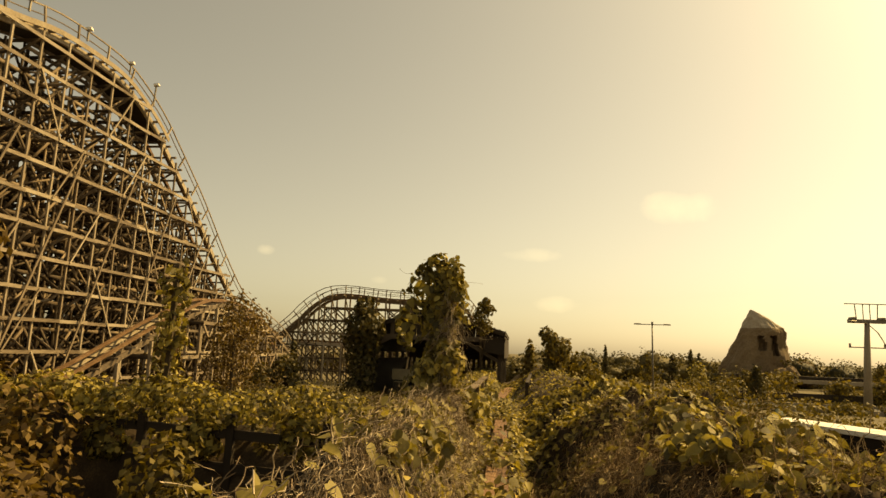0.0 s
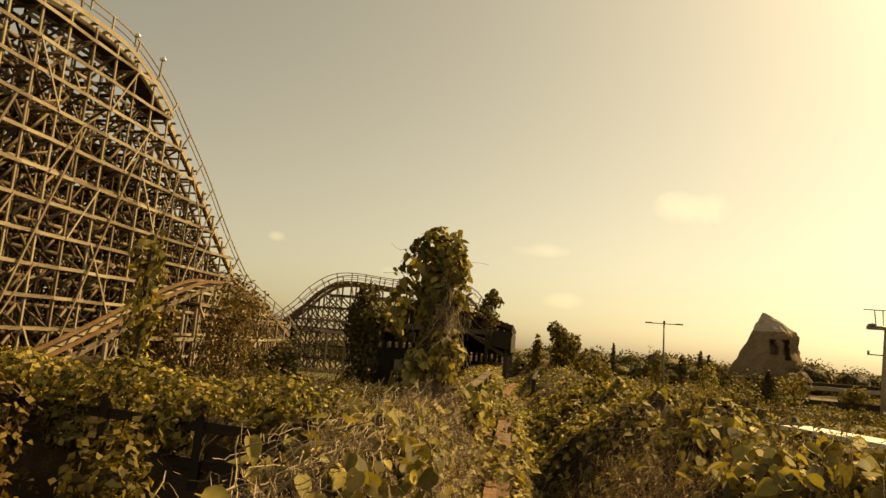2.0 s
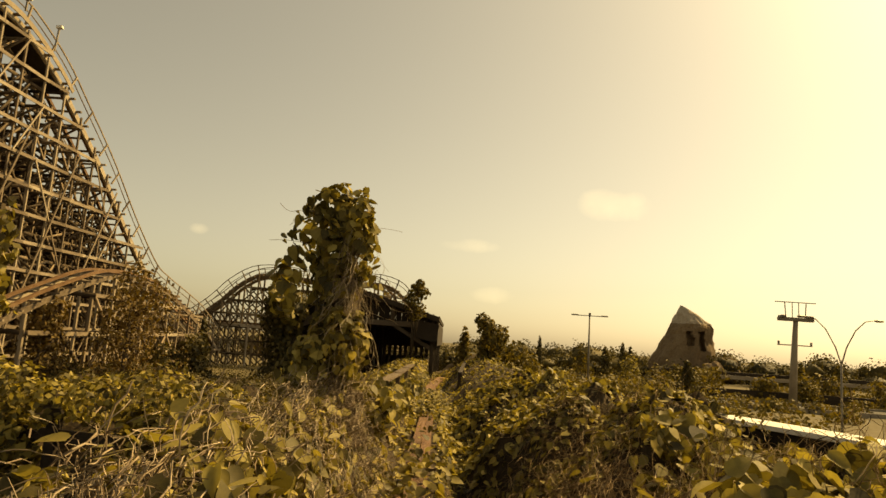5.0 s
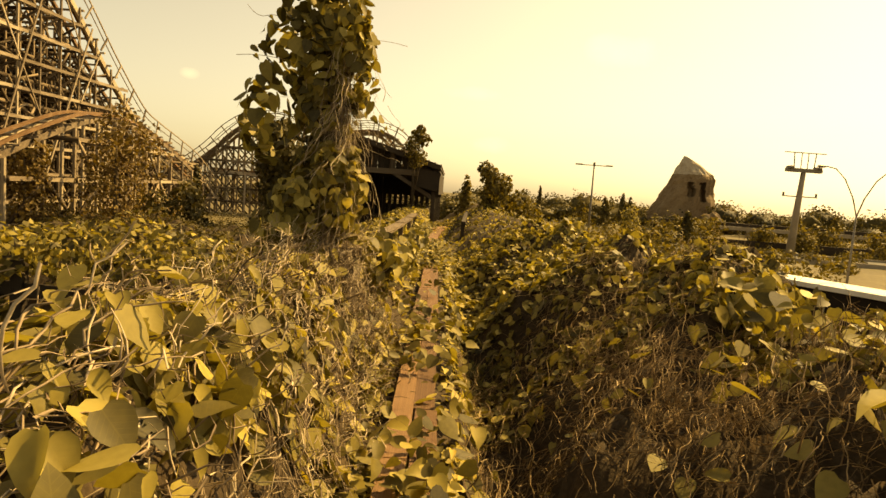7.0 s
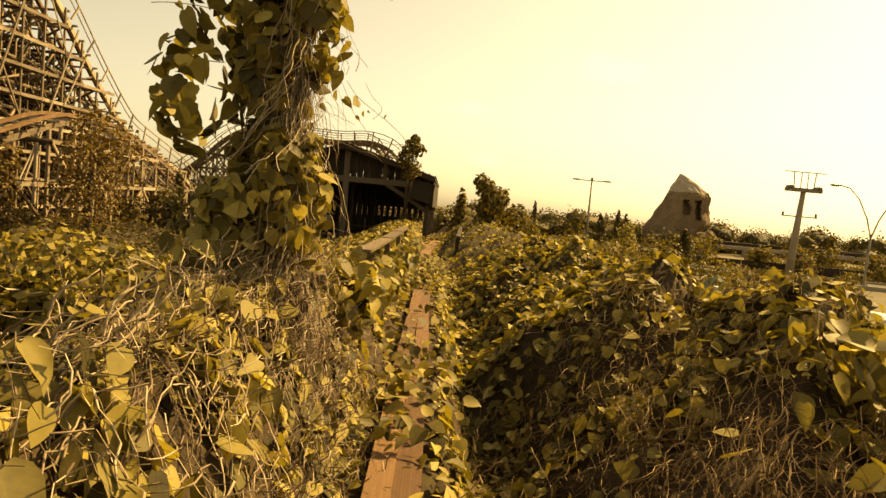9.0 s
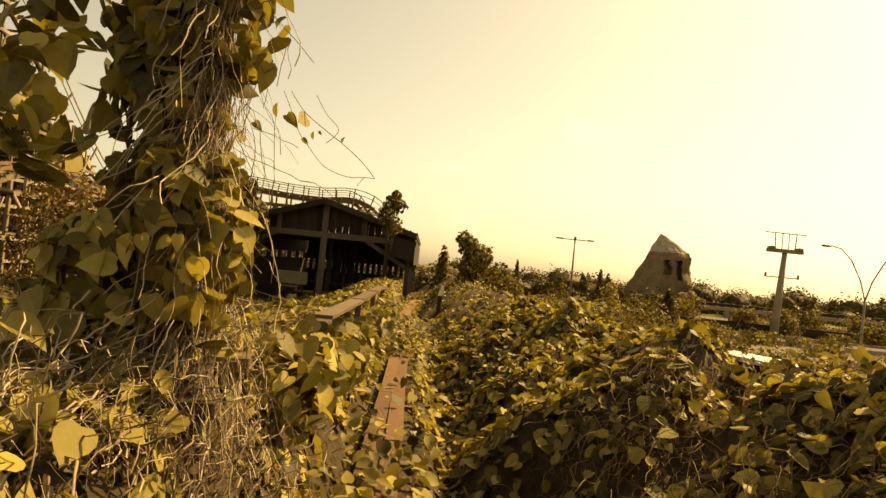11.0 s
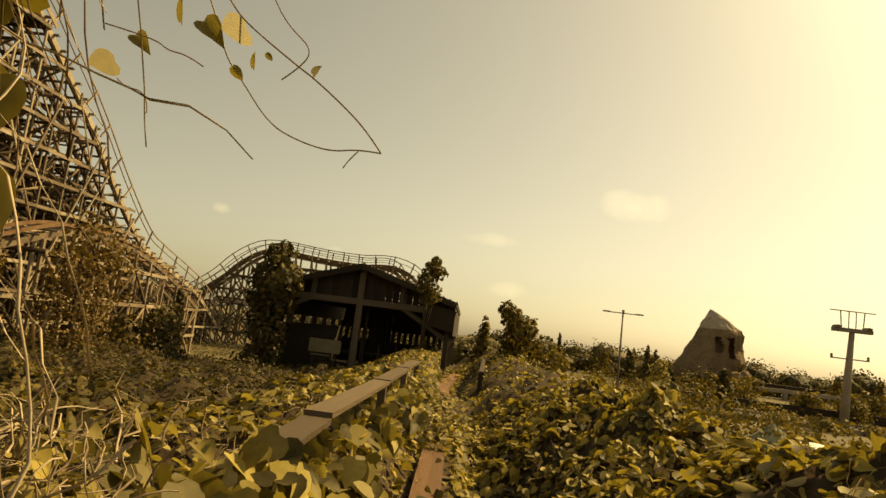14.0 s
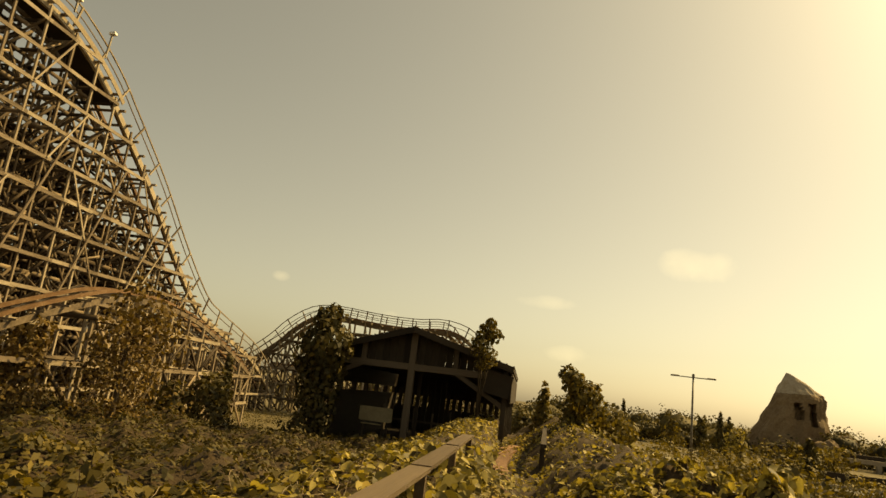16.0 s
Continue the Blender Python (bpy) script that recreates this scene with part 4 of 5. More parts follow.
def under(off, cut=99):
    return lambda y: min(deck_z(y) - .3 - off, cut)


TR2 = [(10, 9.0), (18, 10.8), (24, 12.0), (28, 12.6), (32.4, 12.8), (35.7, 12.4), (39.6, 11.5), (43.5, 10.3), (48, 7.8), (53, 4.6), (58, 2.6)]
t2y, t2z = [a for a, b in TR2], [b for a, b in TR2]
half_bays = [10 + 1.25 * i for i in range(52)]
face(-27.3, half_bays, under(0), LEVEL, rc, inner, .14)
face(-25.9, [y + .7 for y in half_bays], under(.6), 1.5, rc, inner, .10, .75)
face(-28.6, [y + .5 for y in half_bays], under(1.5), 1.5, rc, inner, .14, .8)
face(-30.0, [y + .9 for y in half_bays], lambda y: min(float(np.interp(y, t2y, t2z)) + 1.5, under(.5)(y)), LEVEL, rc, inner, brace=.8)
face(-33.5, [y + 1.6 for y in half_bays], lambda y: min(under(4)(y), 10), 2.1, rc, inner, brace=.7)
face(-37, [y + .4 for y in half_bays], lambda y: min(under(5)(y), 8), 2.3, rc, inner)
for i, y in enumerate(bays):
    top = deck_z(y) - .4
    k = 1
    while GROUND_Z + k * LEVEL < top:
        z = GROUND_Z + k * LEVEL
        inner.append(((-24.6, y + .1, z), (-27.5, y + .1, z), .08, .18))
        a = k % 2
        inner.append(((-24.7 if a else -27.3, y - .1, z - LEVEL), (-27.3 if a else -24.7, y - .1, z), .06, .14))
        if z < min(12, top - 1):
            inner.append(((-27.3, y + .1, z), (-33.5, y + .1, z + .3), .08, .18))
            inner.append(((-27.3 if a else -30.5, y - .1, z - LEVEL), (-30.5 if a else -27.3, y - .1, z + LEVEL), .06, .14))
        k += 1
for i in range(4000):
    y = rc.uniform(10, 68)
    top = deck_z(y) - 1.0
    if top < 0:
        continue
    z = GROUND_Z + .5 + (top - GROUND_Z - .5) * rc.random() ** 1.3
    x = rc.uniform(-34, -25.2)
    dx, dy, dz = rc.choice(((2.4, 0, 1.8), (-2.4, 0, 1.8), (0, 2.0, 1.8), (0, -2.0, 1.8), (2.0, 1.0, .2), (1.2, 2.2, 1.0)))
    if z + dz < top and x + dx < -25:
        inner.append(((x, y, z), (x + dx, y + dy, z + dz), .06, .11))
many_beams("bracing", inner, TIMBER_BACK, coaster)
# long raking struts and the lamps along the crest
for y in (22, 27, 32, 37, 42, 47):
    beam("raker", (X0 + .3, y, GROUND_Z + rc.uniform(0, 3)), (X0 + .3, y + 5, min(deck_z(y + 5) - .6, 12)), .06, .12, TIMBER, coaster)
for y, h in ((26.8, .25), (31.2, .25), (35.4, .25), (38.3, 1.1)):
    z = deck_z(y) + .9
    lamp = beam("crest_lamp_pole", (X0 + .05, y, z - .5), (X0 + .05, y + .1 * h, z + h), .09, .09, STEEL, coaster)
    beam("crest_lamp", (X0 - .12, y + .1 * h, z + h), (X0 + .22, y + .1 * h + .05, z + h + .06), .26, .16, WHITE, coaster, "pale floodlight head")

coaster.location.x -= .7
inside = empty("roller_coaster_track", -28, 35, 0, "inner coaster track curving through the trestle", "coaster track")
track(inside, [(-28.4, a, b) for a, b in TR2], 2.5, 1.0, RUST, .8, fascia_to=42)

inside.location.x -= .8
low = empty("roller_coaster_track", -17, 24, GROUND_Z, "low rust-brown coaster track rising over a timber trestle", "coaster track")
LOW = [(-16.2, 14, -1.6), (-16.4, 19.6, -.2), (-16.4, 22.5, .8), (-16.4, 26, 2.2), (-16.4, 28, 2.9), (-16.6, 30.5, 3.6), (-17, 33, 3.9), (-17.6, 37, 3.9), (-18.2, 41, 3.5), (-18.8, 46, 2.4), (-19.4, 51, 1.0)]
bl = track(low, LOW, 2.2, .75, RUST, 0, slim=.6)
lowb = []
for i, a in enumerate(bl):
    d = (bl[min(i + 1, len(bl) - 1)] - bl[max(i - 1, 0)]).normalized()
    s = d.cross(Vector((0, 0, 1))).normalized()
    for k in (-1, 1):
        e = a + s * k * .75
        if e.z > GROUND_Z + .8:
            beam("post", (e.x, e.y, GROUND_Z), (e.x, e.y, e.z - .4), .12, .12, TIMBER, low)
    if i + 1 < len(bl):
        b = bl[i + 1]
        k = 1
        while GROUND_Z + k * 1.7 < min(a.z, b.z) - .3:
            z = GROUND_Z + k * 1.7
            pa, pb = a + s * .85, b + s * .85
            beam("ledger", (pa.x, pa.y - .1, z), (pb.x, pb.y + .1, z), .07, .17, TIMBER, low)
            lowb.append(((a.x - s.x * .95, a.y, z), (a.x + s.x * .95, a.y, z), .08, .18))
            if (i + k) % 2:
                lowb.append(((pa.x, pa.y, z - 1.7), (pb.x, pb.y, z), .06, .15))
            else:
                lowb.append(((pb.x, pb.y, z - 1.7), (pa.x, pa.y, z), .06, .15))
            k += 1
# The low bracing uses the shade-darkened timber too.
if lowb:
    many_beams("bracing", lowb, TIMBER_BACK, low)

hill = empty("roller_coaster_hill", -17, 77, GROUND_Z, "second wooden coaster hill curving behind the station", "roller coaster")
HILL = [(-30.0, 77.6, 1.9), (-28.1, 77.8, 3.4), (-26.4, 78, 4.9), (-24.8, 78, 6.5), (-22.9, 78, 7.75), (-21.2, 78, 8.1), (-19.3, 78, 8.05), (-15.5, 78, 7.7), (-11.8, 78, 7.6), (-9.6, 78.2, 7.85), (-8.2, 78.6, 7.75), (-6.9, 79.8, 7.1), (-6.2, 82, 5.6), (-7, 86, 3.4)]
bh = track(hill, HILL, 1.6, 1.1, RUST, 1.0, wood=HILLWOOD)
hb = []
for i, a in enumerate(bh):
    d = (bh[min(i + 1, len(bh) - 1)] - bh[max(i - 1, 0)]).normalized()
    s = d.cross(Vector((0, 0, 1))).normalized()
    for k in (-1, 1):
        e = a + s * k * 1.1
        if e.z > GROUND_Z + 1:
            beam("post", (e.x, e.y, GROUND_Z), (e.x, e.y, e.z - .3), .17, .17, HILLWOOD, hill)
    if i + 1 < len(bh):
        b = bh[i + 1]
        for side in (-1, 1):
            k = 1
            while GROUND_Z + k * 1.5 < min(a.z, b.z) - .2:
                z = GROUND_Z + k * 1.5
                pa, pb = a + s * side * 1.2, b + s * side * 1.2
                hb.append(((pa.x, pa.y, z), (pb.x, pb.y, z), .1, .2))
                hb.append(((pb.x, pb.y, z - 1.5), (pa.x, pa.y, z), .07, .15))
                if (i + k) % 3:
                    hb.append(((pa.x, pa.y, z - 1.5), (pb.x, pb.y, z), .06, .13))
                k += 1
        hb.append(((a.x - s.x * 1.1, a.y - s.y * 1.1, a.z - 3), (a.x + s.x * 1.1, a.y + s.y * 1.1, a.z - .4), .07, .15))
many_beams("bracing", hb, HILLBRACE, hill)
hill.location = (-17.1, 73.6, GROUND_Z - .25)
# a lower run of track crossing at the foot of the hill
run = empty("roller_coaster_track", -20, 70, GROUND_Z, "level coaster track behind the station", "coaster track")
br = track(run, [(-27, 75, 2.2), (-22, 74, 2.1), (-16, 73.5, 2.0), (-9, 73.5, 1.9)], 2.0, 1.0, RUST, .9)
for a in br:
    for k in (-1, 1):
        beam("post", (a.x, a.y + k, GROUND_Z), (a.x, a.y + k, a.z - .3), .16, .16, TIMBER, run)


# ---- station ----
station = empty("station", -4.8, 36, GROUND_Z, "dark derelict open-fronted coaster station with a low gabled roof", "station")
SY, EY = 36.0, 52.0
AX, AZ = -5.0, 3.85
LX, RX, EZ = -8.95, -.75, 2.62
for a, b in (((LX - .1, EZ - .05), (AX, AZ)), ((AX, AZ), (RX + .15, EZ - .03))):
    bm = bmesh.new()
    vs = []
    for y in (SY - .5, EY):
        for (x, z) in (a, b):
            for dz in (0, .16):
                vs.append(bm.verts.new((x + 4.8, y - 36, z + dz - GROUND_Z)))
    for f in ((0, 1, 3, 2), (4, 6, 7, 5), (0, 4, 5, 1), (2, 3, 7, 6), (1, 5, 7, 3), (0, 2, 6, 4)):
        bm.faces.new([vs[k] for k in f])
    bmesh.ops.recalc_face_normals(bm, faces=bm.faces[:])
    part("roof", bm, ROOFING, station)
    for k in range(15):
        f = k / 14
        beam("roof_batten", (a[0] + (b[0] - a[0]) * f, SY - .48, a[1] + (b[1] - a[1]) * f + .18), (a[0] + (b[0] - a[0]) * f, EY, a[1] + (b[1] - a[1]) * f + .18), .05, .05, ROOFING, station)
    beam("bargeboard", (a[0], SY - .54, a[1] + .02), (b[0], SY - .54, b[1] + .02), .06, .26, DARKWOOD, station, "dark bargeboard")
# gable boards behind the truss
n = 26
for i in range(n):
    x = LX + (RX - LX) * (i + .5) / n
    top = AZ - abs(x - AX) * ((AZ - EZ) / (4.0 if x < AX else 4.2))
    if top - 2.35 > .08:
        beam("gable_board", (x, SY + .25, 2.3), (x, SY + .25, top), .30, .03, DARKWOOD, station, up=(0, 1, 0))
beam("king_post", (AX, SY, -2.4), (AX, SY, AZ - .05), .28, .26, BEAMWOOD, station, up=(0, 1, 0), bevel=.03)
beam("tie_beam", (LX, SY, 2.28), (RX, SY, 2.28), .24, .28, BEAMWOOD, station, bevel=.03)
for x in (AX - 2.2, AX + 1.9):
    beam("strut", (x, SY, 2.3), (x, SY, 3.25), .2, .2, BEAMWOOD, station, up=(0, 1, 0), bevel=.03)
beam("diagonal_brace", (LX + .15, SY, 1.45), (AX - 2.2, SY, 2.25), .2, .2, BEAMWOOD, station, bevel=.03)
beam("diagonal_brace", (RX - .2, SY, 1.05), (AX + 1.9, SY, 2.25), .2, .2, BEAMWOOD, station, bevel=.03)
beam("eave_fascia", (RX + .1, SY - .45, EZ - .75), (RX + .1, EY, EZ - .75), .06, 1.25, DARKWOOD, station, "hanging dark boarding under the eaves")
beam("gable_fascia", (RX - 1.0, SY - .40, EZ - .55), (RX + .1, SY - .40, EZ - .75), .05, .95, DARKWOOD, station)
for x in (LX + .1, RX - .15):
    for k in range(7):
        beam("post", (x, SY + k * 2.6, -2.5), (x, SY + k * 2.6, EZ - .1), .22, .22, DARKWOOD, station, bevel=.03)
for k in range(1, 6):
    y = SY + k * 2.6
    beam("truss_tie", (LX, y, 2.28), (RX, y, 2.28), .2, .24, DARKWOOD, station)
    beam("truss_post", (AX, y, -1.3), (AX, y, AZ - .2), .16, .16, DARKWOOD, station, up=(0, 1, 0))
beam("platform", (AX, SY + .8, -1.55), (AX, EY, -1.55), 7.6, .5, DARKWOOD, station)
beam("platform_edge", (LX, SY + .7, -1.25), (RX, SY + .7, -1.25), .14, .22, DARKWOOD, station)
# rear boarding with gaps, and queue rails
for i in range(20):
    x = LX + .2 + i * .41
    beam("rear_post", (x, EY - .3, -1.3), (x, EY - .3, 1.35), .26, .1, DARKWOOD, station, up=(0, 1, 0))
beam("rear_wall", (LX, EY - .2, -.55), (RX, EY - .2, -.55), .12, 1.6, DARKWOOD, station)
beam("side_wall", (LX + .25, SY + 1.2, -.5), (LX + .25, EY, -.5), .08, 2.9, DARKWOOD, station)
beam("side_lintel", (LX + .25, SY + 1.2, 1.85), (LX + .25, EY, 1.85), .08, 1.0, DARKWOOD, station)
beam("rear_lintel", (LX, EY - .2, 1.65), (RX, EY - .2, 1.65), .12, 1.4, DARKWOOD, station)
for k in range(8):
    beam("queue_post", (-7.6 + k * .8, SY + 3.2 + (k % 3) * .7, -1.3), (-7.6 + k * .8, SY + 3.2 + (k % 3) * .7, .3 + .15 * (k % 2)), .09, .09, BEAMWOOD, station)
beam("queue_rail", (-7.8, SY + 3.2, -.15), (-1.6, SY + 3.2, -.1), .07, .09, BEAMWOOD, station)
sign = empty("notice_board", -6.55, 36.8, -1.3, "faded cream notice board in the station mouth", "sign")
beam("panel", (-7.25, 36.8, .08), (-5.75, 36.8, .08), .05, .62, CREAM, sign, bevel=.05)
beam("ledge", (-7.1, 36.74, -.35), (-6.2, 36.74, -.35), .1, .05, CREAM, sign)
for x in (-7.1, -5.95):
    beam("leg", (x, 36.85, -1.3), (x, 36.85, .3), .07, .07, DARKWOOD, sign)


# ---- artificial mountain ----
def mountain(cx, cy, z0):
    """Rocky cone lofted from level outlines: left flank long, right side steep, two cave mouths in the front."""
    ob = empty("artificial_mountain", cx, cy, z0, "brown artificial rock mountain with a faded white summit", "mountain")
    levels = [(0.0, -6.6, 6.6), (1.5, -5.9, 6.2), (3, -5.3, 5.9), (4.5, -4.6, 5.75), (6, -3.75, 5.5), (7.4, -3.1, 5.4), (8.6, -2.5, 5.6), (9.4, -2.1, 5.2), (10.2, -1.65, 4.2), (11.3, -1.1, 2.5), (12.6, -.5, .4)]
    sides = 44
    for nm, lo, hi, mat in (("rock", 0, 7, ROCK), ("summit", 7, 10, SNOW)):
        bm = bmesh.new()
        rings = []
        for li in range(lo, hi + 1):
            z, xl, xr = levels[li]
            mid, half = (xl + xr) / 2, (xr - xl) / 2
            ring = []
            for k in range(sides):
                a = 2 * math.pi * k / sides
                x, y = mid + half * math.cos(a), half * .8 * math.sin(a)
                nz = noise.noise(Vector((x * .5, y * .5, z * .45))) * .55 + noise.noise(Vector((x * 1.4, y * 1.4, z * 1.2))) * .25
                f = 1 + nz * .22 * (0 if li == 0 else 1)
                ring.append(bm.verts.new((mid + (x - mid) * f, y * f, z + nz * .25)))
            rings.append(ring)
        fs = []
        for r0, r1 in zip(rings, rings[1:]):
            for k in range(sides):
                fs.append(bm.faces.new((r0[k], r0[(k + 1) % sides], r1[(k + 1) % sides], r1[k])))
        if nm == "summit":
            bm.faces.new(rings[-1])
        bmesh.ops.subdivide_edges(bm, edges=bm.edges[:], cuts=1, use_grid_fill=True)
        for v in bm.verts:
            v.co += Vector((noise.noise(v.co * 1.7), noise.noise(v.co * 1.7 + Vector((9, 0, 0))), noise.noise(v.co * 1.7 + Vector((0, 9, 0))))) * .22
        if nm == "rock":
            mouth = [f for f in bm.faces if f.calc_center_median().y < 0 and any(abs(f.calc_center_median().x - mx) < .62 and abs(f.calc_center_median().z - mz) < mh for mx, mz, mh in ((.2, 6.6, 1.2), (2.3, 6.4, 1.7)))]
            res = bmesh.ops.extrude_face_region(bm, geom=mouth)
            bmesh.ops.translate(bm, vec=(0, 1.6, 0), verts=[v for v in res["geom"] if isinstance(v, bmesh.types.BMVert)])
            bmesh.ops.delete(bm, geom=[f for f in mouth if f.is_valid], context='FACES')
        bmesh.ops.recalc_face_normals(bm, faces=bm.faces[:])
        part(nm, bm, mat, ob)
    for i, (x, y, z, s) in enumerate(((7.6, -2, .8, 2.0), (6.4, -4, 1.6, 2.1), (3.4, -6, .9, 2.0), (8.9, -1, 0.2, 1.7), (-2, -5.5, .2, 1.8))):
        bm = bmesh.new()
        bmesh.ops.create_icosphere(bm, subdivisions=3, radius=s)
        for v in bm.verts:
            v.co *= 1 + .35 * noise.noise(v.co * .8 + Vector((i * 5, 0, 0))) + .12 * noise.noise(v.co * 2.5)
            v.co += Vector((x, y, z))
        part("boulder", bm, ROCK, ob)
    return ob


mountain(43.0, 122, -1.6)


# ---- things beyond the right bank ----
def street_lamp(x, y, z0, z1, reach, label):
    ob = empty("street_lamp", x, y, z0, label, "street lamp", "street lamps")
    tapered("pole", [(x, y, z0), (x, y, (z0 + z1) / 2), (x, y, z1)], (.11, .085, .06), STEEL, ob, 8)
    beam("crossarm", (x - reach, y, z1 - .05), (x + reach, y, z1 - .05), .07, .07, STEEL, ob)
    for s in (-1, 1):
        beam("lamp_head", (x + s * reach * .62, y, z1 - .02), (x + s * reach, y, z1 - .02), .28, .11, STEEL, ob, bevel=.2)
    beam("cap", (x, y, z1 - .1), (x, y, z1 + .2), .16, .16, STEEL, ob, bevel=.1)
    return ob


street_lamp(11.75, 56.5, GROUND_Z, 4.55, 1.55, "tall steel lamp post with a straight double arm")

LX0, LY0 = 15.7, 27.9
curved = empty("street_lamp", LX0, LY0, GROUND_Z, "slim steel street lamp with two curved arms", "street lamp", "street lamps")
tapered("pole", [(LX0, LY0, GROUND_Z), (LX0 + .02, LY0, -.3), (LX0 + .05, LY0, 1.62)], (.06, .045, .035), STEEL, curved, 8)
for s in (-1, 1):
    arm = [(LX0 + .05, LY0, 1.6), (LX0 + .05 + s * .22, LY0, 2.3), (LX0 + .05 + s * .6, LY0, 3.0), (LX0 + .05 + s * 1.0, LY0, 3.38), (LX0 + .05 + s * 1.4, LY0, 3.46)]
    tapered("arm", arm, (.03, .027, .024, .022, .02), STEEL, curved, 6)
    beam("lamp_head", (LX0 + .05 + s * 1.38, LY0, 3.44), (LX0 + .05 + s * 1.72, LY0, 3.44), .14, .1, STEEL, curved, "grey lamp head", bevel=.25)

pylon = empty("ropeway_pylon", 33.2, 62, GROUND_Z, "tapered concrete ropeway pylon with a steel head platform", "pylon")
tapered("shaft", [(33.0, 62, GROUND_Z), (33.2, 62, 2), (33.4, 62, 5.6)], (.38, .29, .21), CONCRETE, pylon, 10)
beam("head_beam", (31.8, 62, 5.7), (35.0, 62, 5.7), .5, .34, STEEL, pylon)
for s in (-1, 1):
    beam("sheave", (33.4 + s * 1.25, 61.4, 5.95), (33.4 + s * 1.25, 62.6, 5.95), .3, .26, STEEL, pylon, bevel=.2)
    beam("frame_post", (33.4 + s * .9, 62, 5.8), (33.4 + s * 1.0, 62, 7.3), .07, .07, STEEL, pylon)
    beam("frame_post", (33.4 + s * .3, 62, 5.8), (33.4 + s * .3, 62, 7.3), .06, .06, STEEL, pylon)
beam("frame_top", (31.5, 62, 7.3), (35.3, 62, 7.3), .08, .08, STEEL, pylon)
beam("lower_arm", (31.7, 62, 3.3), (34.9, 62, 3.3), .1, .1, STEEL, pylon)
for s in (-1, 1):
    beam("insulator", (33.3 + s * 1.5, 62, 3.3), (33.3 + s * 1.5, 62, 3.65), .14, .14, STEEL, pylon)

pylon.location.x -= 1.3
# low flat-roofed building with a white coated roof edge
hut = empty("flat_roofed_building", 15, 24, GROUND_Z, "low dark building with a white flat roof", "building")
def quad_slab(name, c4, z0, z1, mat, parent):
    bm = bmesh.new()
    lo = [bm.verts.new((x - parent.location.x, y - parent.location.y, z0 - parent.location.z)) for x, y in c4]
    hi = [bm.verts.new((x - parent.location.x, y - parent.location.y, z1 - parent.location.z)) for x, y in c4]
    bm.faces.new(lo[::-1])
    bm.faces.new(hi)
    for k in range(4):
        bm.faces.new((lo[k], lo[(k + 1) % 4], hi[(k + 1) % 4], hi[k]))
    bmesh.ops.bevel(bm, geom=bm.edges[:], offset=.02, segments=1, affect='EDGES')
    return part(name, bm, mat, parent)


quad_slab("roof", [(11.4, 30.8), (17.8, 15.8), (19.6, 16.6), (13.0, 31.5)], -1.12, -.93, WHITE, hut)
quad_slab("wall", [(11.6, 30.7), (17.9, 16.0), (19.4, 16.7), (12.9, 31.3)], GROUND_Z, -1.13, NEAR_BLACK, hut)

dome = empty("kiosk", 15.6, 40, GROUND_Z, "small kiosk with a faded teal pointed roof", "kiosk")
bm = bmesh.new()
bmesh.ops.create_cone(bm, cap_ends=True, segments=8, radius1=1.6, radius2=.06, depth=1.1)
for v in bm.verts:
    v.co.z += .95
    if v.co.z > 1.5:
        v.co.z += .1
part("roof", bm, TEAL, dome)
for k in range(8):
    a = k * math.pi / 4
    beam("post", (15.6 + 1.5 * math.cos(a), 40 + 1.5 * math.sin(a), GROUND_Z), (15.6 + 1.5 * math.cos(a), 40 + 1.5 * math.sin(a), -1.9), .1, .1, DARKWOOD, dome)

# road, kerb and long low walls
road = empty("road", 40, 58, GROUND_Z, "old grey asphalt road with low kerbs", "road", kind="structure")
beam("asphalt", (8, 66, GROUND_Z + .02), (120, 52, GROUND_Z + .02), 7, .3, ASPHALT, road)
for s, z in ((-3.6, .30), (3.6, .30)):
    beam("kerb", (8, 66 + s, GROUND_Z + z * .5), (120, 52 + s, GROUND_Z + z * .5), .2, .45, CONCRETE, road)
beam("wall", (20, 76, GROUND_Z + .5), (120, 66, GROUND_Z + .5), .4, 1.0, DARKWOOD, road)
beam("wall", (33, 92, -.75), (140, 84, -.75), .5, .5, CONCRETE, road)

viaduct = empty("monorail_track", 70, 108, GROUND_Z, "long dark elevated beam before the mountain", "track")
beam("beam", (36, 111, -.75), (160, 98, -.35), 1.6, .75, DARKWOOD, viaduct)
for k in range(12):
    x = 40 + k * 10
    beam("pier", (x, 110.6 - (x - 36) * .105, GROUND_Z), (x, 110.6 - (x - 36) * .105, -.9), .6, .6, CONCRETE, viaduct, up=(0, 1, 0))

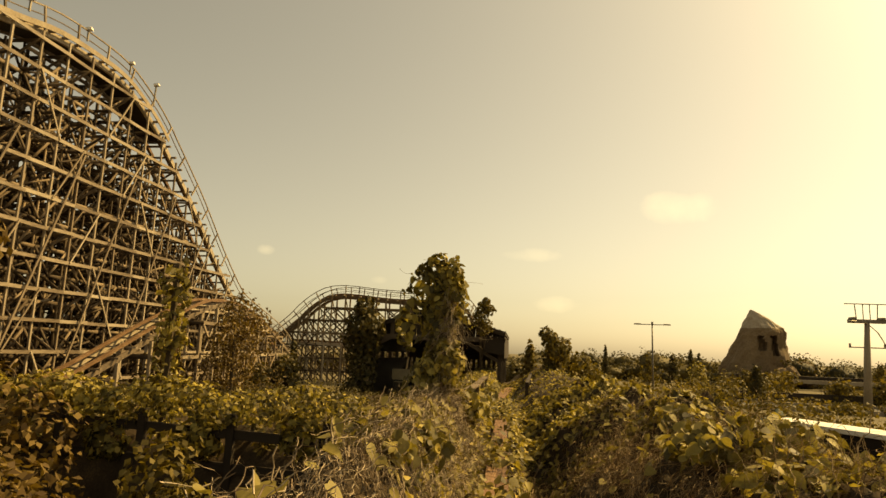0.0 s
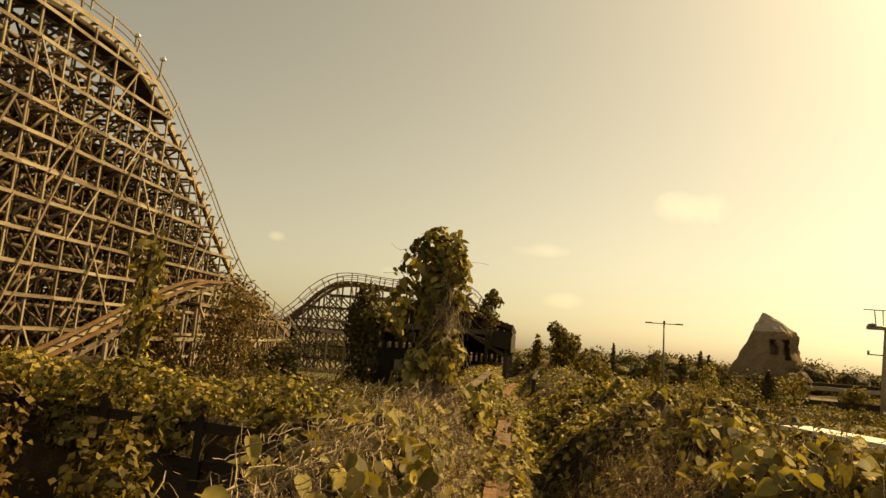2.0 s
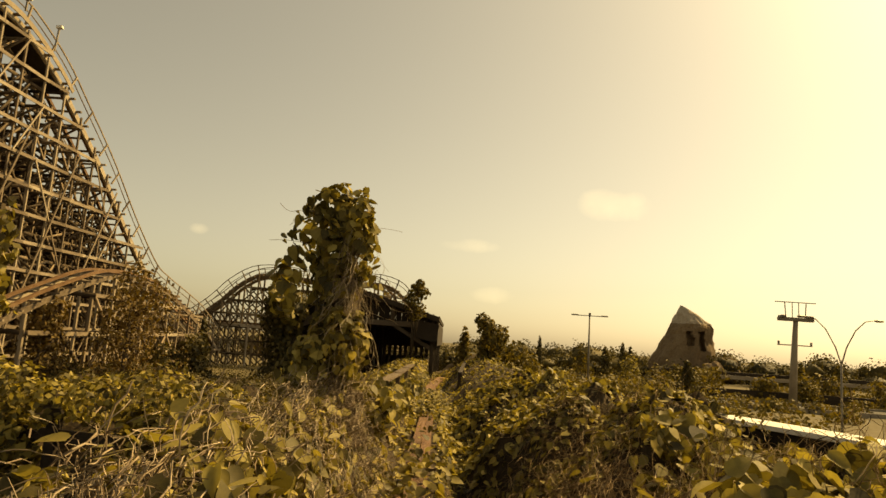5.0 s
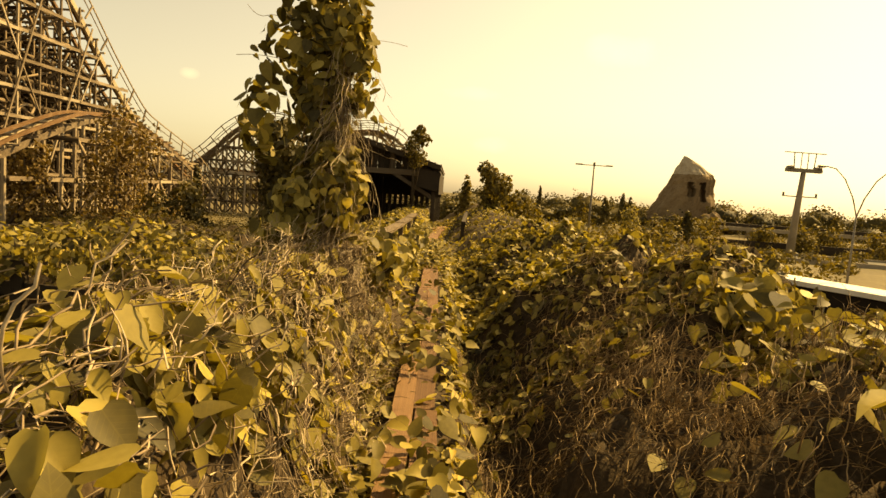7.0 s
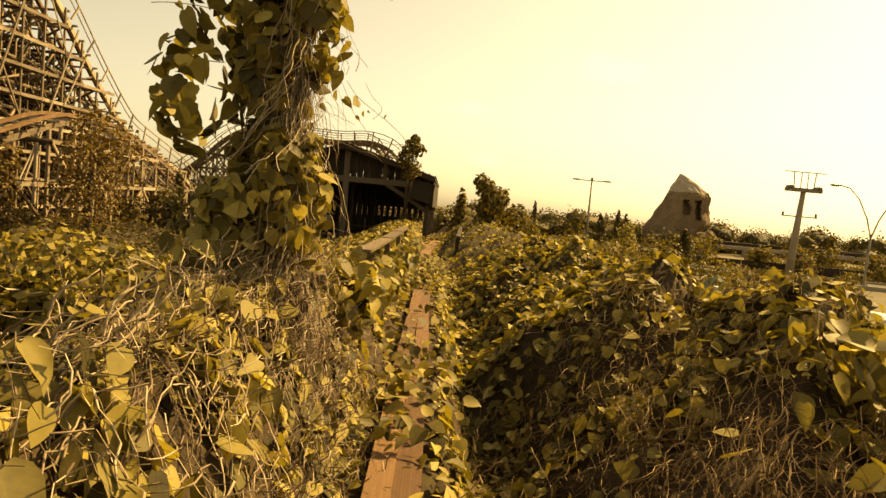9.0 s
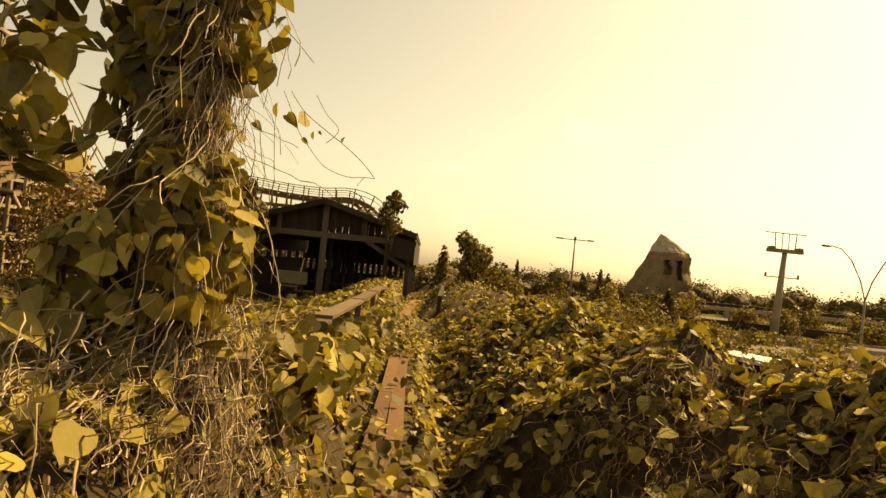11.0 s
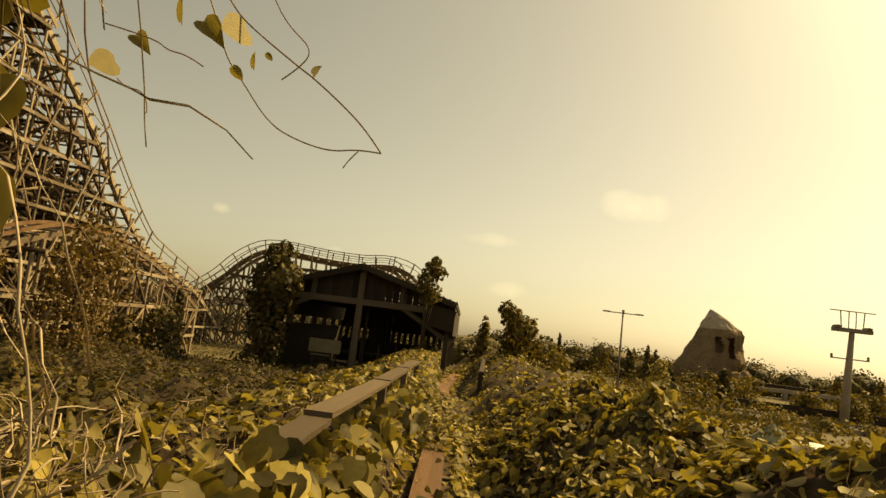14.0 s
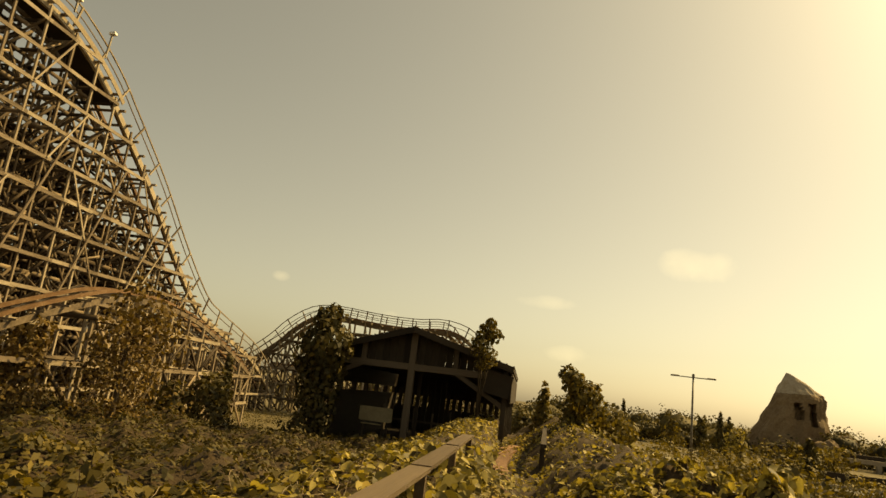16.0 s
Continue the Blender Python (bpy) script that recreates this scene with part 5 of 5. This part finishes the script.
# trees beyond
rt = random.Random(12)
for x, y, z1, w in ((35, 75, -.55, 3.2), (39, 73, -.5, 3.6), (42.5, 76, -.3, 3.4), (30, 78, .0, 4.2), (26.5, 80, .1, 4), (33, 86, .3, 3.6), (46, 69, -.7, 3.2), (50, 78, -.3, 4)):
    tree("tree", x, y, GROUND_Z, z1, heap(x, y, GROUND_Z + .3, z1 + .2, w, int(x * 7), 7), 700, .38, LEAF_FAR, int(x), "clipped rounded park tree in autumn colours", .12)
for x, y, z1, w in ((24.6, 92, 1.4, 3.0), (25.0, 70, 1.1, 2.6), (22.5, 96, 2.0, 3), (14.6, 108, 3.3, 1.6), (11.2, 108, 2.2, 2.4), (27.2, 104, 3.0, 2.2), (29.0, 106, 2.6, 2.2), (55, 104, 2.0, 4), (58, 99, 1.8, 3.5), (44, 62, 1.8, 3.0), (66, 90, 2.6, 5), (20, 100, 1.5, 4.5)):
    tree("tree", x, y, GROUND_Z, z1, cone(x, y, GROUND_Z + .4, z1, w), 520, .42, LEAF_DARK if w < 3.2 else LEAF_FAR, int(x * 3), "pointed conifer in the park beyond", .12)
tree("tree", 20.5, 74, GROUND_Z, 1.1, heap(20.5, 74, -1.8, 1.2, 2.6, 33, 8), 900, .3, LEAF, 33, "pale yellowing feathery tree", .1)
tree("tree", 45, 60, GROUND_Z, 1.6, cone(45, 60, -2, 1.9, 2.6) + heap(45, 60, -2, 1.5, 2.8, 4, 6), 1100, .3, LEAF_DARK, 35, "dark pine behind the pylon", .12)

r = np.random.default_rng(99)
balls = []
for i in range(190):
    x = r.uniform(-60, 130)
    y = r.uniform(112, 150) if x > 3 else r.uniform(95, 140)
    hgt = r.uniform(3.6, 6.0) if x > 3 else r.uniform(3, 4.5)
    wide_ = r.uniform(2.0, 6)
    hgt *= r.choice([.6, .8, 1.05, 1.3])
    balls.append((x, y, GROUND_Z + hgt * .42, wide_, wide_, hgt * .55))
# Solid cores in dark leaf colour stand for the crowns' shaded insides.
core_v, core_q = [], []
for i, (x, y, z, rx, ry, rz) in enumerate(balls):
    a = np.linspace(0, 2 * np.pi, 10, endpoint=False)
    h = np.linspace(-.95, .98, 6)
    ring = np.sqrt(1 - h ** 2)
    jit = r.uniform(.4, .66, (6, 10))
    vx = x + rx * ring[:, None] * np.cos(a)[None] * jit
    vy = y + ry * ring[:, None] * np.sin(a)[None] * jit
    vz = z + rz * h[:, None] * jit
    core_v.append(np.stack([vx, vy, vz], 2).reshape(-1, 3))
    k = np.arange(5)[:, None] * 10 + np.arange(10)[None]
    k2 = np.arange(5)[:, None] * 10 + (np.arange(10)[None] + 1) % 10
    core_q.append(np.stack([k, k2, k2 + 10, k + 10], 2).reshape(-1, 4) + i * 60)
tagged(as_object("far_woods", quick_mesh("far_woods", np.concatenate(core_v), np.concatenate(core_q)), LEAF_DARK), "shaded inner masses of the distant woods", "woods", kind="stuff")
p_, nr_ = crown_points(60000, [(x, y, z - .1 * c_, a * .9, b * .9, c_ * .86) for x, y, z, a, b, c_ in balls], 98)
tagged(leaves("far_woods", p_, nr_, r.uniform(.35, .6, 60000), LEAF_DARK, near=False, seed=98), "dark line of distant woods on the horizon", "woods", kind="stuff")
balls = [(r.uniform(1.5, 18), r.uniform(27, 60), GROUND_Z + .4, r.uniform(1, 2.2), r.uniform(1, 2.2), r.uniform(1.0, 2.6)) for i in range(70)]
p_, nr_ = crown_points(24000, balls, 97)
tagged(leaves("scrub", p_, nr_, r.uniform(.16, .32, 24000), LEAF_FAR, near=False, seed=97), "olive scrub between the walkway and the road", "scrub", kind="stuff")
balls = [(r.uniform(22, 60), r.uniform(50, 100), GROUND_Z + .2, r.uniform(.8, 2), r.uniform(.8, 2), r.uniform(.4, 1.0)) for i in range(60)]
p_, nr_ = crown_points(9000, balls, 96)
tagged(leaves("low_shrubs", p_, nr_, r.uniform(.25, .45, 9000), LEAF_FAR, near=False, seed=96), "low shrubs and rough grass beside the road", "shrubs", kind="stuff")
